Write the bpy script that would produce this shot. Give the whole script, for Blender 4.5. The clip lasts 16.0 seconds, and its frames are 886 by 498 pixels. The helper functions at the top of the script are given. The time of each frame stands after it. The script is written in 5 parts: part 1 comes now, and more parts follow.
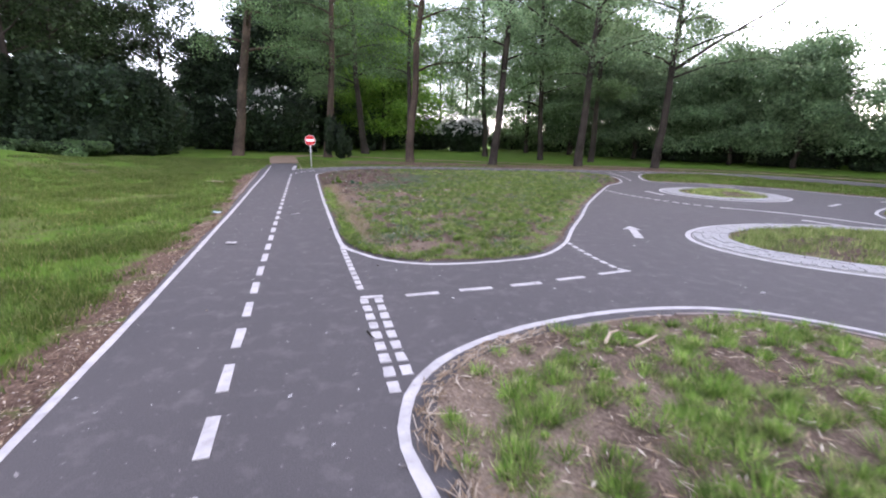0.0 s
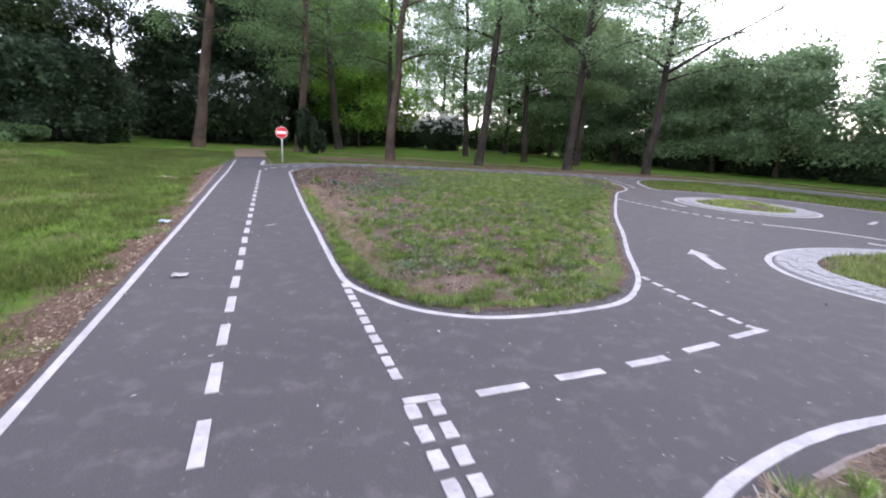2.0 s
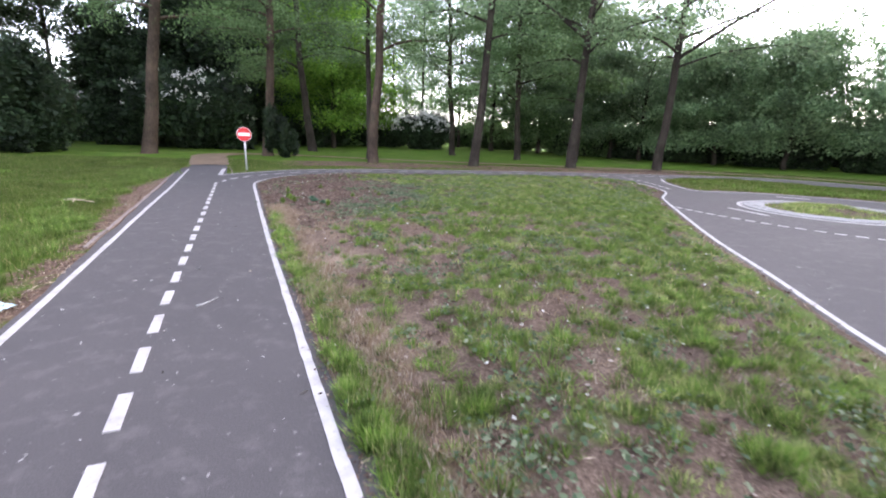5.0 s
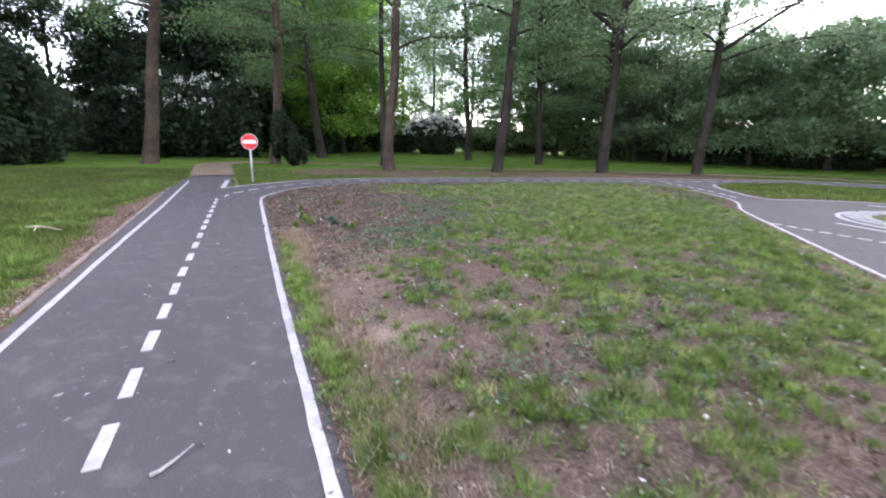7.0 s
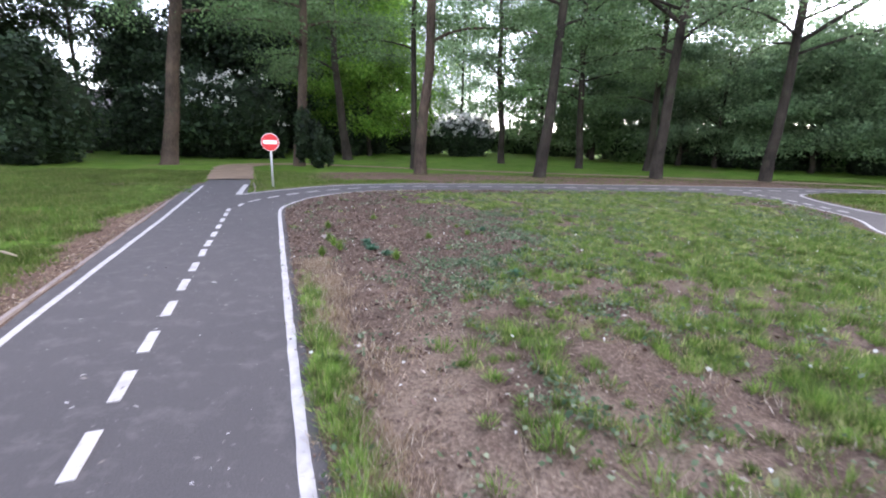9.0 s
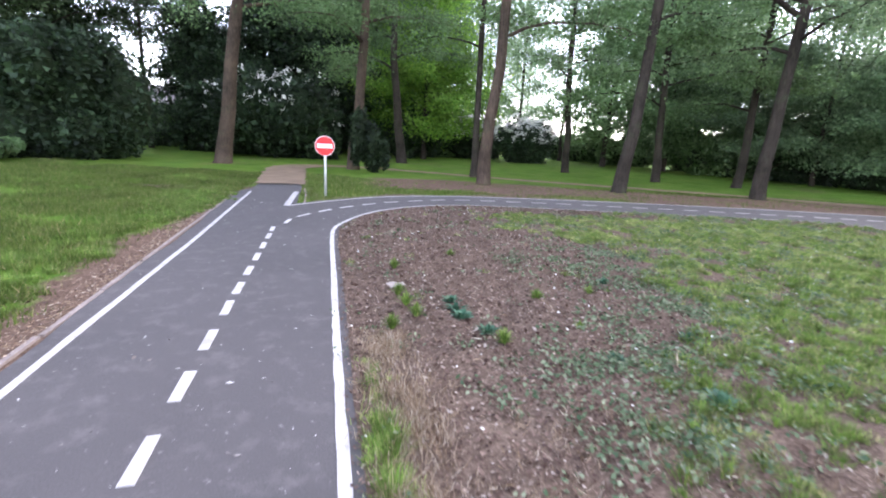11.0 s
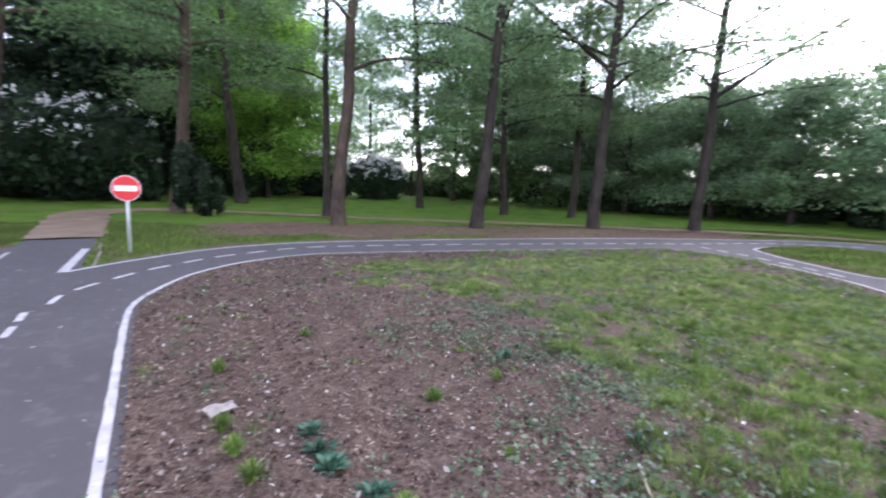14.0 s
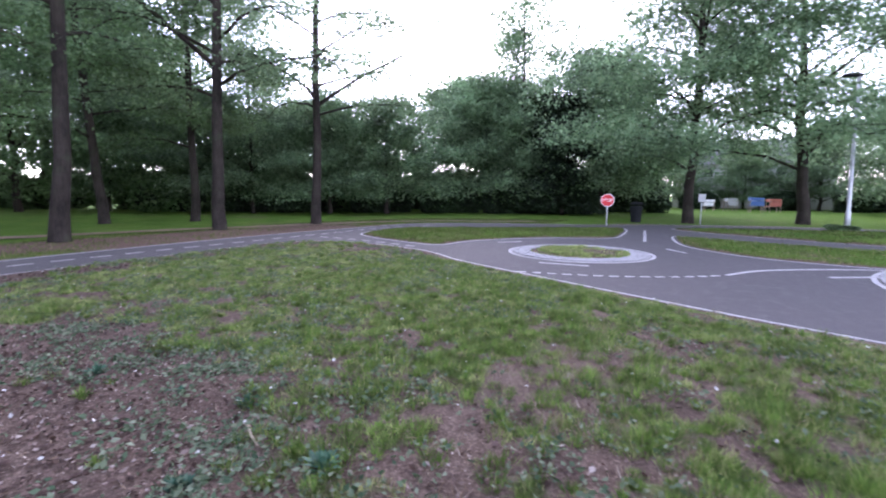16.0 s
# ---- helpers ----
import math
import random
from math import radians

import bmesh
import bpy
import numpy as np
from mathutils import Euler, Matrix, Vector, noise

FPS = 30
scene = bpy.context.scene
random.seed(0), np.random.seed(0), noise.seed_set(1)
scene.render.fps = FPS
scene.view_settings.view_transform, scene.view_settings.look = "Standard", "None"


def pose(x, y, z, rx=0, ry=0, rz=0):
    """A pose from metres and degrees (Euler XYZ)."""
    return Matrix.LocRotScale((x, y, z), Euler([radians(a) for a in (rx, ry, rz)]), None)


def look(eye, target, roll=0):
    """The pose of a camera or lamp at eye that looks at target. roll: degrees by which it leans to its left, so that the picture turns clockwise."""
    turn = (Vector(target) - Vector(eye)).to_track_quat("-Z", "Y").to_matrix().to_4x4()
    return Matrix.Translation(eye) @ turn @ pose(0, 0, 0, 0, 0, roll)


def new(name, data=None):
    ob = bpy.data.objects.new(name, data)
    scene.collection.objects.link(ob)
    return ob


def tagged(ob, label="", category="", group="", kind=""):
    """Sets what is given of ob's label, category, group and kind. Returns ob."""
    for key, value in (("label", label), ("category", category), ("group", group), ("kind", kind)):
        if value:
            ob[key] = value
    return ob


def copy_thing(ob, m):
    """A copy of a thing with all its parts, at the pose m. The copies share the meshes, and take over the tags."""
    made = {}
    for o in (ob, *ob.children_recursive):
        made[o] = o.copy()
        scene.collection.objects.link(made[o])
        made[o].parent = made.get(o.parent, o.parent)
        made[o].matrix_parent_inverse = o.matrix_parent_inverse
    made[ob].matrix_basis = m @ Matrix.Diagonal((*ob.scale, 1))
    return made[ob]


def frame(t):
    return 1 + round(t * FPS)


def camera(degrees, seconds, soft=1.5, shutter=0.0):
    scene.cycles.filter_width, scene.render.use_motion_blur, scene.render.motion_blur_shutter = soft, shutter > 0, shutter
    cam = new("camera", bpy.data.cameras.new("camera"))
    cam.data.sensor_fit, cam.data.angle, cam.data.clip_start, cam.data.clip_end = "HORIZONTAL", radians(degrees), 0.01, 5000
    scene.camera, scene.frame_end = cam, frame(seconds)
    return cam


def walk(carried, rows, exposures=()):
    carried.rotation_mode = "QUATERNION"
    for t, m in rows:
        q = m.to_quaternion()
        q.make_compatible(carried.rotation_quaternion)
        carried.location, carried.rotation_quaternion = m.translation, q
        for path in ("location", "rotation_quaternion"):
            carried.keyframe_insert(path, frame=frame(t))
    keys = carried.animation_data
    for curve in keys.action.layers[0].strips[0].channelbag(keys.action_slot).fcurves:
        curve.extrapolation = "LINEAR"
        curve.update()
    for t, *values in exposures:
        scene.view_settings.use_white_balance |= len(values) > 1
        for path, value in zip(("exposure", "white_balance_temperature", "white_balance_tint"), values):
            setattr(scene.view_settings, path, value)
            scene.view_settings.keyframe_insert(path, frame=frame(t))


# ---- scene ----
cam = camera(89.6, 16.0, soft=2.0, shutter=0.4)
PATH = [
    (0, (0.684, -0.565, 1.495), (0.61, 1.375, 1.011), 1.3),
    (0.5, (0.45, -0.13, 1.488), (0.388, 1.815, 1.024), 1.8),
    (1, (0.207, 0.285, 1.507), (0.172, 2.23, 1.043), 1.8),
    (1.5, (0.094, 0.738, 1.508), (0.045, 2.679, 1.024), 1.5),
    (2, (-0.149, 1.227, 1.419), (-0.079, 3.167, 0.934), 3.3),
    (2.5, (-0.294, 1.676, 1.466), (-0.169, 3.607, 0.961), 2.3),
    (3, (-0.456, 2.186, 1.491), (-0.348, 4.114, 0.971), 1.9),
    (3.5, (-0.614, 2.676, 1.431), (-0.419, 4.602, 0.93), 2.8),
    (6, (-1.127, 5.173, 1.39), (-0.97, 7.105, 0.9), 1.3),
    (6.5, (-1.317, 5.594, 1.402), (-1.122, 7.52, 0.899), 2.1),
    (7, (-1.446, 6.058, 1.397), (-1.307, 7.996, 0.922), 1.0),
    (7.5, (-1.576, 6.49, 1.432), (-1.58, 8.436, 0.968), 0.2),
    (8, (-1.763, 6.972, 1.453), (-1.788, 8.927, 1.031), 0.6),
    (8.5, (-1.854, 7.429, 1.393), (-1.868, 9.386, 0.983), 0.8),
    (9, (-1.943, 7.91, 1.366), (-1.896, 9.854, 0.897), 1.3),
    (9.5, (-2.082, 8.36, 1.385), (-1.992, 10.305, 0.929), 1.9),
    (10, (-2.233, 8.731, 1.419), (-2.321, 10.674, 0.95), 1.0),
    (12.3, (-2.889, 10.852, 1.525), (-3.008, 12.806, 1.12), 4.78),
    (12.5, (-2.872, 10.939, 1.525), (-2.878, 12.902, 1.145), 5.58),
    (13, (-2.795, 11.004, 1.544), (-2.644, 12.966, 1.189), 4.48),
    (13.5, (-2.76, 10.992, 1.551), (-2.599, 12.955, 1.212), 3.08),
    (14, (-2.673, 11.001, 1.553), (-2.195, 12.921, 1.265), 2.24),
    (14.5, (-2.634, 10.97, 1.473), (-1.826, 12.783, 1.223), 1.0),
    (15, (-2.626, 10.951, 1.446), (-1.307, 12.434, 1.197), 1.4),
    (15.5, (-2.613, 10.863, 1.441), (-1.022, 12.048, 1.189), 2.6),
    (16, (-2.571, 10.591, 1.43), (-0.883, 11.637, 1.187), 0.4),
]
walk(cam, [(t, look(eye, target, roll)) for t, eye, target, roll in PATH], [(0.0, 2.78, 6600, 27), (1.0, 2.76, 6550, 26), (2.2, 2.80, 6600, 25), (3.0, 2.84, 6600, 24), (3.5, 3.06, 6700, 23), (7.0, 2.95, 6450, 24), (9.4, 3.06, 6400, 22), (10.0, 3.30, 6400, 22), (12.5, 3.26, 6250, 23), (13.0, 3.12, 6250, 23), (13.5, 3.19, 6250, 24), (14.0, 2.97, 6150, 26), (14.5, 2.94, 6050, 29), (15.2, 2.78, 5950, 33), (16.0, 2.72, 5850, 34)])


# ---- world and light ----
world = bpy.data.worlds.new("evening_sky")
scene.world = world
world.use_nodes = True
wn = world.node_tree.nodes
sky = wn.new("ShaderNodeTexSky")
sky.sky_type, sky.sun_disc = "NISHITA", False
SUN_ELEVATION, SUN_AZIMUTH = radians(26), radians(62)
sky.sun_elevation, sky.sun_rotation = SUN_ELEVATION, SUN_AZIMUTH
sky.air_density, sky.dust_density, sky.ozone_density = 1.0, 0.45, 1.4
haze = wn.new("ShaderNodeHueSaturation")
haze.inputs["Saturation"].default_value = 0.5
world.node_tree.links.new(sky.outputs[0], haze.inputs["Color"])
world.node_tree.links.new(haze.outputs[0], wn["Background"].inputs[0])
wn["Background"].inputs[1].default_value = 0.15

sun = new("sun", bpy.data.lights.new("sun", "SUN"))
sun.data.energy, sun.data.angle, sun.data.color = 0.35, radians(20), (1.0, 0.93, 0.84)
sun.matrix_world = look((0, 0, 0), (-math.sin(SUN_AZIMUTH) * math.cos(SUN_ELEVATION), -math.cos(SUN_AZIMUTH) * math.cos(SUN_ELEVATION), -math.sin(SUN_ELEVATION)))


# ---- materials ----
def material(name, rough=0.8, metal=0.0):
    m = bpy.data.materials.new(name)
    m.use_nodes = True
    b = m.node_tree.nodes["Principled BSDF"]
    b.inputs["Roughness"].default_value, b.inputs["Metallic"].default_value = rough, metal
    b.inputs["Specular IOR Level"].default_value = 0.5 if rough < 0.6 else 0.12
    return m, m.node_tree, b


def node(tree, kind, **inputs):
    n = tree.nodes.new("ShaderNode" + kind)
    for k, v in inputs.items():
        n.inputs[k.replace("_", " ")].default_value = v
    return n


def coords(tree, kind="Object"):
    return tree.nodes.new("ShaderNodeTexCoord").outputs[kind]


def noise_of(tree, vec, scale, detail=4.0, rough=0.55):
    n = node(tree, "TexNoise", Scale=scale, Detail=detail, Roughness=rough)
    tree.links.new(vec, n.inputs["Vector"])
    return n.outputs["Fac"]


def ramp(tree, fac, stops):
    r = tree.nodes.new("ShaderNodeValToRGB")
    e = r.color_ramp.elements
    while len(e) < len(stops):
        e.new(0.5)
    for el, (p, c) in zip(e, stops):
        el.position, el.color = p, (*c, 1) if len(c) == 3 else c
    tree.links.new(fac, r.inputs["Fac"])
    return r.outputs["Color"]


def mix(tree, fac, a, b, how="MIX"):
    n = tree.nodes.new("ShaderNodeMix")
    n.data_type, n.blend_type = "RGBA", how
    for sock, val in ((n.inputs["Factor"], fac), (n.inputs["A"], a), (n.inputs["B"], b)):
        if isinstance(val, (int, float)):
            sock.default_value = val
        elif isinstance(val, tuple):
            sock.default_value = (*val, 1)
        else:
            tree.links.new(val, sock)
    return n.outputs["Result"]


def bump(tree, bsdf, height, strength, distance):
    n = node(tree, "Bump", Strength=strength, Distance=distance)
    tree.links.new(height, n.inputs["Height"])
    tree.links.new(n.outputs["Normal"], bsdf.inputs["Normal"])


def speckled(name, dark, light, fine, coarse, rough=0.85, relief=0.004, strength=0.6, space="Object"):
    """A surface whose colour varies at two scales, with fine relief."""
    m, t, b = material(name, rough)
    v = coords(t, space)
    small, large = noise_of(t, v, fine, 3), noise_of(t, v, coarse, 4)
    c = mix(t, 0.5, ramp(t, small, [(0.3, dark), (0.7, light)]), ramp(t, large, [(0.3, dark), (0.7, light)]))
    t.links.new(c, b.inputs["Base Color"])
    bump(t, b, small, strength, relief)
    return m


def asphalt_material():
    m, t, b = material("asphalt", 0.85)
    b.inputs["Specular IOR Level"].default_value = 0.32
    v = coords(t)
    grain, mid, wide = noise_of(t, v, 140, 2), noise_of(t, v, 5, 5, 0.65), noise_of(t, v, 0.55, 4)
    c = mix(t, 0.45, ramp(t, grain, [(0.3, (0.040, 0.037, 0.037)), (0.72, (0.108, 0.098, 0.096))]), ramp(t, wide, [(0.3, (0.046, 0.042, 0.042)), (0.7, (0.094, 0.085, 0.084))]))
    c = mix(t, ramp(t, mid, [(0.52, (0, 0, 0)), (0.76, (0.42, 0.42, 0.42))]), c, (0.175, 0.158, 0.150))
    dust = noise_of(t, v, 21, 3)
    c = mix(t, ramp(t, dust, [(0.66, (0, 0, 0)), (0.75, (0.40, 0.40, 0.40))]), c, (0.33, 0.31, 0.29))
    t.links.new(c, b.inputs["Base Color"])
    t.links.new(ramp(t, wide, [(0.3, (0.72, 0.72, 0.72)), (0.7, (0.9, 0.9, 0.9))]), b.inputs["Roughness"])
    bump(t, b, grain, 0.7, 0.004)
    return m


def paint_material():
    m, t, b = material("road_paint", 0.7)
    v = coords(t)
    c = ramp(t, noise_of(t, v, 7, 5), [(0.3, (0.33, 0.312, 0.302)), (0.6, (0.465, 0.442, 0.430))])
    wear = ramp(t, noise_of(t, v, 38, 5, 0.75), [(0.56, (0, 0, 0)), (0.72, (0.8, 0.8, 0.8))])
    c = mix(t, wear, c, (0.22, 0.21, 0.21))
    t.links.new(c, b.inputs["Base Color"])
    bump(t, b, noise_of(t, v, 120, 2), 0.4, 0.002)
    return m


def ground_material(name, wide_shades, earth=(1.0, 1.0, 1.0)):
    """Soil with dead leaves where the attribute 'cover' is low, short grass where it is high."""
    m, t, b = material(name, 0.95)
    b.inputs["Specular IOR Level"].default_value = 0.05
    v = coords(t)
    at = t.nodes.new("ShaderNodeAttribute")
    at.attribute_name = "cover"
    fine, mid, wide = noise_of(t, v, 45, 4, 0.7), noise_of(t, v, 8, 4), noise_of(t, v, 0.7, 4)
    soil = ramp(t, fine, [(0.30, (0.030, 0.022, 0.019)), (0.5, (0.140, 0.105, 0.088)), (0.72, (0.36, 0.295, 0.25))])
    soil = mix(t, 0.4, soil, ramp(t, mid, [(0.3, (0.054, 0.040, 0.034)), (0.7, (0.24, 0.192, 0.162))]))
    dry = t.nodes.new("ShaderNodeAttribute")
    dry.attribute_name = "dry"
    soil = mix(t, dry.outputs["Fac"], soil, ramp(t, fine, [(0.3, (0.20, 0.16, 0.125)), (0.7, (0.50, 0.425, 0.355))]))
    soil = mix(t, 1.0, soil, earth, "MULTIPLY")
    grass = ramp(t, fine, [(0.3, (0.034, 0.060, 0.012)), (0.55, (0.092, 0.152, 0.028)), (0.75, (0.165, 0.222, 0.056))])
    grass = mix(t, 0.5, grass, ramp(t, wide, wide_shades))
    jitter = t.nodes.new("ShaderNodeMath")
    jitter.operation = "MULTIPLY_ADD"
    t.links.new(mid, jitter.inputs[0])
    jitter.inputs[1].default_value = 0.9
    add = t.nodes.new("ShaderNodeMath")
    add.operation = "ADD"
    t.links.new(at.outputs["Fac"], jitter.inputs[2])
    t.links.new(jitter.outputs[0], add.inputs[0])
    add.inputs[1].default_value = -0.45
    c = mix(t, ramp(t, add.outputs[0], [(0.45, (0, 0, 0)), (0.80, (1, 1, 1))]), soil, grass)
    t.links.new(c, b.inputs["Base Color"])
    bump(t, b, fine, 0.9, 0.03)
    return m


def leaf_material(name, shades, through_share=0.35, patch=0.0, spread=(0.55, 1.4)):
    """Leaves: each one of its own shade, letting some light through."""
    m, t, b = material(name, 0.6)
    geo = t.nodes.new("ShaderNodeNewGeometry")
    info = t.nodes.new("ShaderNodeObjectInfo")
    c = ramp(t, geo.outputs["Random Per Island"], shades)
    hsv = node(t, "HueSaturation")
    span = node(t, "MapRange", To_Min=0.75, To_Max=1.2)
    t.links.new(info.outputs["Random"], span.inputs["Value"])
    value = span.outputs["Result"]
    if patch:
        vary = node(t, "MapRange", From_Min=0.36, From_Max=0.64, To_Min=spread[0], To_Max=spread[1])
        t.links.new(noise_of(t, coords(t), patch, 3), vary.inputs["Value"])
        both = node(t, "Math")
        both.operation = "MULTIPLY"
        t.links.new(value, both.inputs[0])
        t.links.new(vary.outputs["Result"], both.inputs[1])
        value = both.outputs[0]
    t.links.new(value, hsv.inputs["Value"])
    t.links.new(c, hsv.inputs["Color"])
    t.links.new(hsv.outputs["Color"], b.inputs["Base Color"])
    b.inputs["Specular IOR Level"].default_value = 0.2
    tr = t.nodes.new("ShaderNodeBsdfTranslucent")
    t.links.new(hsv.outputs["Color"], tr.inputs["Color"])
    ms = t.nodes.new("ShaderNodeMixShader")
    ms.inputs[0].default_value = through_share
    t.links.new(b.outputs[0], ms.inputs[1])
    t.links.new(tr.outputs[0], ms.inputs[2])
    t.links.new(ms.outputs[0], t.nodes["Material Output"].inputs["Surface"])
    return m


def bark_material(name, dark, light):
    m, t, b = material(name, 0.95)
    v = coords(t)
    mp = node(t, "Mapping", Scale=(1, 1, 0.14))
    t.links.new(v, mp.inputs["Vector"])
    ridges, patches = noise_of(t, mp.outputs[0], 22, 5, 0.7), noise_of(t, v, 1.3, 4)
    c = mix(t, 0.5, ramp(t, ridges, [(0.35, dark), (0.68, light)]), ramp(t, patches, [(0.35, dark), (0.68, light)]))
    c = mix(t, ramp(t, noise_of(t, v, 2.4, 4), [(0.55, (0, 0, 0)), (0.75, (0.5, 0.5, 0.5))]), c, (0.06, 0.075, 0.04))
    t.links.new(c, b.inputs["Base Color"])
    bump(t, b, ridges, 1.0, 0.05)
    return m


def painted(name, colour, rough=0.45, metal=0.0):
    m, t, b = material(name, rough, metal)
    v = coords(t)
    c = mix(t, ramp(t, noise_of(t, v, 9, 5), [(0.5, (0, 0, 0)), (0.8, (0.35, 0.35, 0.35))]), colour, tuple(0.6 * k + 0.06 for k in colour))
    t.links.new(c, b.inputs["Base Color"])
    return m


ASPHALT, PAINT = asphalt_material(), paint_material()
GROUND = ground_material("meadow", [(0.34, (0.054, 0.128, 0.013)), (0.50, (0.100, 0.200, 0.022)), (0.68, (0.158, 0.210, 0.042))], (0.98, 0.84, 0.73))
TURF = ground_material("thin_turf", [(0.32, (0.086, 0.121, 0.042)), (0.55, (0.144, 0.178, 0.066)), (0.75, (0.218, 0.218, 0.102))], (0.88, 0.81, 0.74))
GRAVEL = speckled("gravel", (0.120, 0.086, 0.060), (0.29, 0.212, 0.145), 60, 1.5, 0.95, 0.01)
EDGE_STONE = speckled("edging_concrete", (0.15, 0.12, 0.105), (0.33, 0.275, 0.245), 40, 3)
SETT = speckled("granite_sett", (0.19, 0.185, 0.18), (0.46, 0.45, 0.44), 30, 2.2)
BARK = bark_material("bark", (0.017, 0.014, 0.012), (0.070, 0.057, 0.046))
BARK_PALE = bark_material("bark_pale", (0.028, 0.022, 0.018), (0.130, 0.092, 0.068))
LEAF_MID = leaf_material("leaf_mid", [(0.0, (0.090, 0.160, 0.062)), (0.5, (0.130, 0.220, 0.090)), (1.0, (0.180, 0.275, 0.122))], 0.5, 0.55, (0.55, 1.4))
LEAF_LIME = leaf_material("leaf_lime", [(0.0, (0.085, 0.182, 0.026)), (0.5, (0.142, 0.272, 0.041)), (1.0, (0.210, 0.350, 0.062))], 0.5, 0.55, (0.55, 1.35))
LEAF_DARK = leaf_material("leaf_dark", [(0.0, (0.013, 0.025, 0.013)), (0.6, (0.024, 0.045, 0.021)), (1.0, (0.040, 0.068, 0.030))], 0.15, 0.7, (0.45, 1.5))
# leaf green with shade put into the colour, for the tall left trees
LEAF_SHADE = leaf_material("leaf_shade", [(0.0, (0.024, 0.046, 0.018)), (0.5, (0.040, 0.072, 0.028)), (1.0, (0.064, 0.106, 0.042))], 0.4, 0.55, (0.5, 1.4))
LEAF_BLUE = leaf_material("leaf_bluish", [(0.0, (0.122, 0.198, 0.100)), (0.5, (0.175, 0.272, 0.140)), (1.0, (0.240, 0.335, 0.180))], 0.55, 0.55, (0.55, 1.4))
BLOSSOM = leaf_material("blossom", [(0.0, (0.60, 0.59, 0.56)), (0.6, (0.76, 0.75, 0.71)), (1.0, (0.85, 0.84, 0.80))], 0.4)
BLADE = leaf_material("grass_blade", [(0.0, (0.118, 0.172, 0.046)), (0.5, (0.208, 0.282, 0.082)), (0.85, (0.335, 0.378, 0.138)), (1.0, (0.507, 0.408, 0.247))], 0.4, 6.0)
BLADE_LAWN = leaf_material("lawn_blade", [(0.0, (0.046, 0.080, 0.014)), (0.5, (0.082, 0.132, 0.024)), (0.86, (0.138, 0.170, 0.042)), (1.0, (0.32, 0.27, 0.14))], 0.4, 0.9, (0.82, 1.2))
BLADE_TUFT = leaf_material("tuft_blade", [(0.0, (0.072, 0.142, 0.024)), (0.5, (0.140, 0.245, 0.045)), (0.9, (0.235, 0.325, 0.078)), (1.0, (0.425, 0.384, 0.204))], 0.35, 7.0, (0.5, 1.45))
WEED = leaf_material("weed_leaf", [(0.0, (0.055, 0.100, 0.050)), (0.6, (0.138, 0.190, 0.104)), (1.0, (0.27, 0.31, 0.20))], 0.3)
SOIL_WEED = leaf_material("rosette_leaf", [(0.0, (0.028, 0.075, 0.045)), (0.6, (0.055, 0.130, 0.080)), (1.0, (0.12, 0.21, 0.13))], 0.3)
LITTER = leaf_material("dead_leaf", [(0.0, (0.050, 0.029, 0.022)), (0.45, (0.115, 0.070, 0.054)), (0.86, (0.225, 0.150, 0.116)), (1.0, (0.48, 0.41, 0.35))], 0.1)
STRAW = leaf_material("straw", [(0.0, (0.16, 0.105, 0.06)), (0.6, (0.36, 0.26, 0.17)), (1.0, (0.58, 0.50, 0.40))], 0.1)
PETAL = leaf_material("fallen_petal", [(0.0, (0.13, 0.11, 0.10)), (0.5, (0.24, 0.22, 0.21)), (1.0, (0.46, 0.44, 0.43))], 0.1)
# near-black green: the shade inside a thicket, put into the colour
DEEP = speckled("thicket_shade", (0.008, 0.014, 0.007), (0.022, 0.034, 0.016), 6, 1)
SIGN_RED, SIGN_WHITE = painted("sign_red", (0.62, 0.020, 0.025), 0.4), painted("sign_white", (0.80, 0.79, 0.78), 0.4)
STEEL = painted("galvanised_steel", (0.52, 0.53, 0.53), 0.45, 0.3)
DARK_PLASTIC = painted("dark_plastic", (0.012, 0.013, 0.014), 0.8)
PLASTER, ROOF = painted("plaster", (0.66, 0.65, 0.63), 0.9), painted("roof_tile", (0.20, 0.19, 0.19), 0.9)
GLASS_DARK = painted("window_glass", (0.03, 0.035, 0.04), 0.1)
BLUE, ORANGE = painted("blue_panel", (0.07, 0.16, 0.42), 0.5), painted("red_panel", (0.42, 0.12, 0.08), 0.5)
WOOD_PALE = speckled("bare_wood", (0.30, 0.23, 0.16), (0.56, 0.46, 0.35), 30, 4)


# ---- building helpers ----
def part(name, verts, faces, mat, parent=None, label="", smooth=False):
    me = bpy.data.meshes.new(name)
    me.from_pydata([tuple(map(float, v)) for v in verts], [], [tuple(map(int, f)) for f in faces])
    me.materials.append(mat)
    if smooth:
        me.shade_smooth()
    ob = new(name, me)
    if parent:
        ob.parent = parent
    return tagged(ob, label) if label else ob


def part_bm(name, bm, mat, parent=None, label="", smooth=False):
    me = bpy.data.meshes.new(name)
    bm.to_mesh(me)
    bm.free()
    me.materials.append(mat)
    if smooth:
        me.shade_smooth()
    ob = new(name, me)
    if parent:
        ob.parent = parent
    return tagged(ob, label) if label else ob


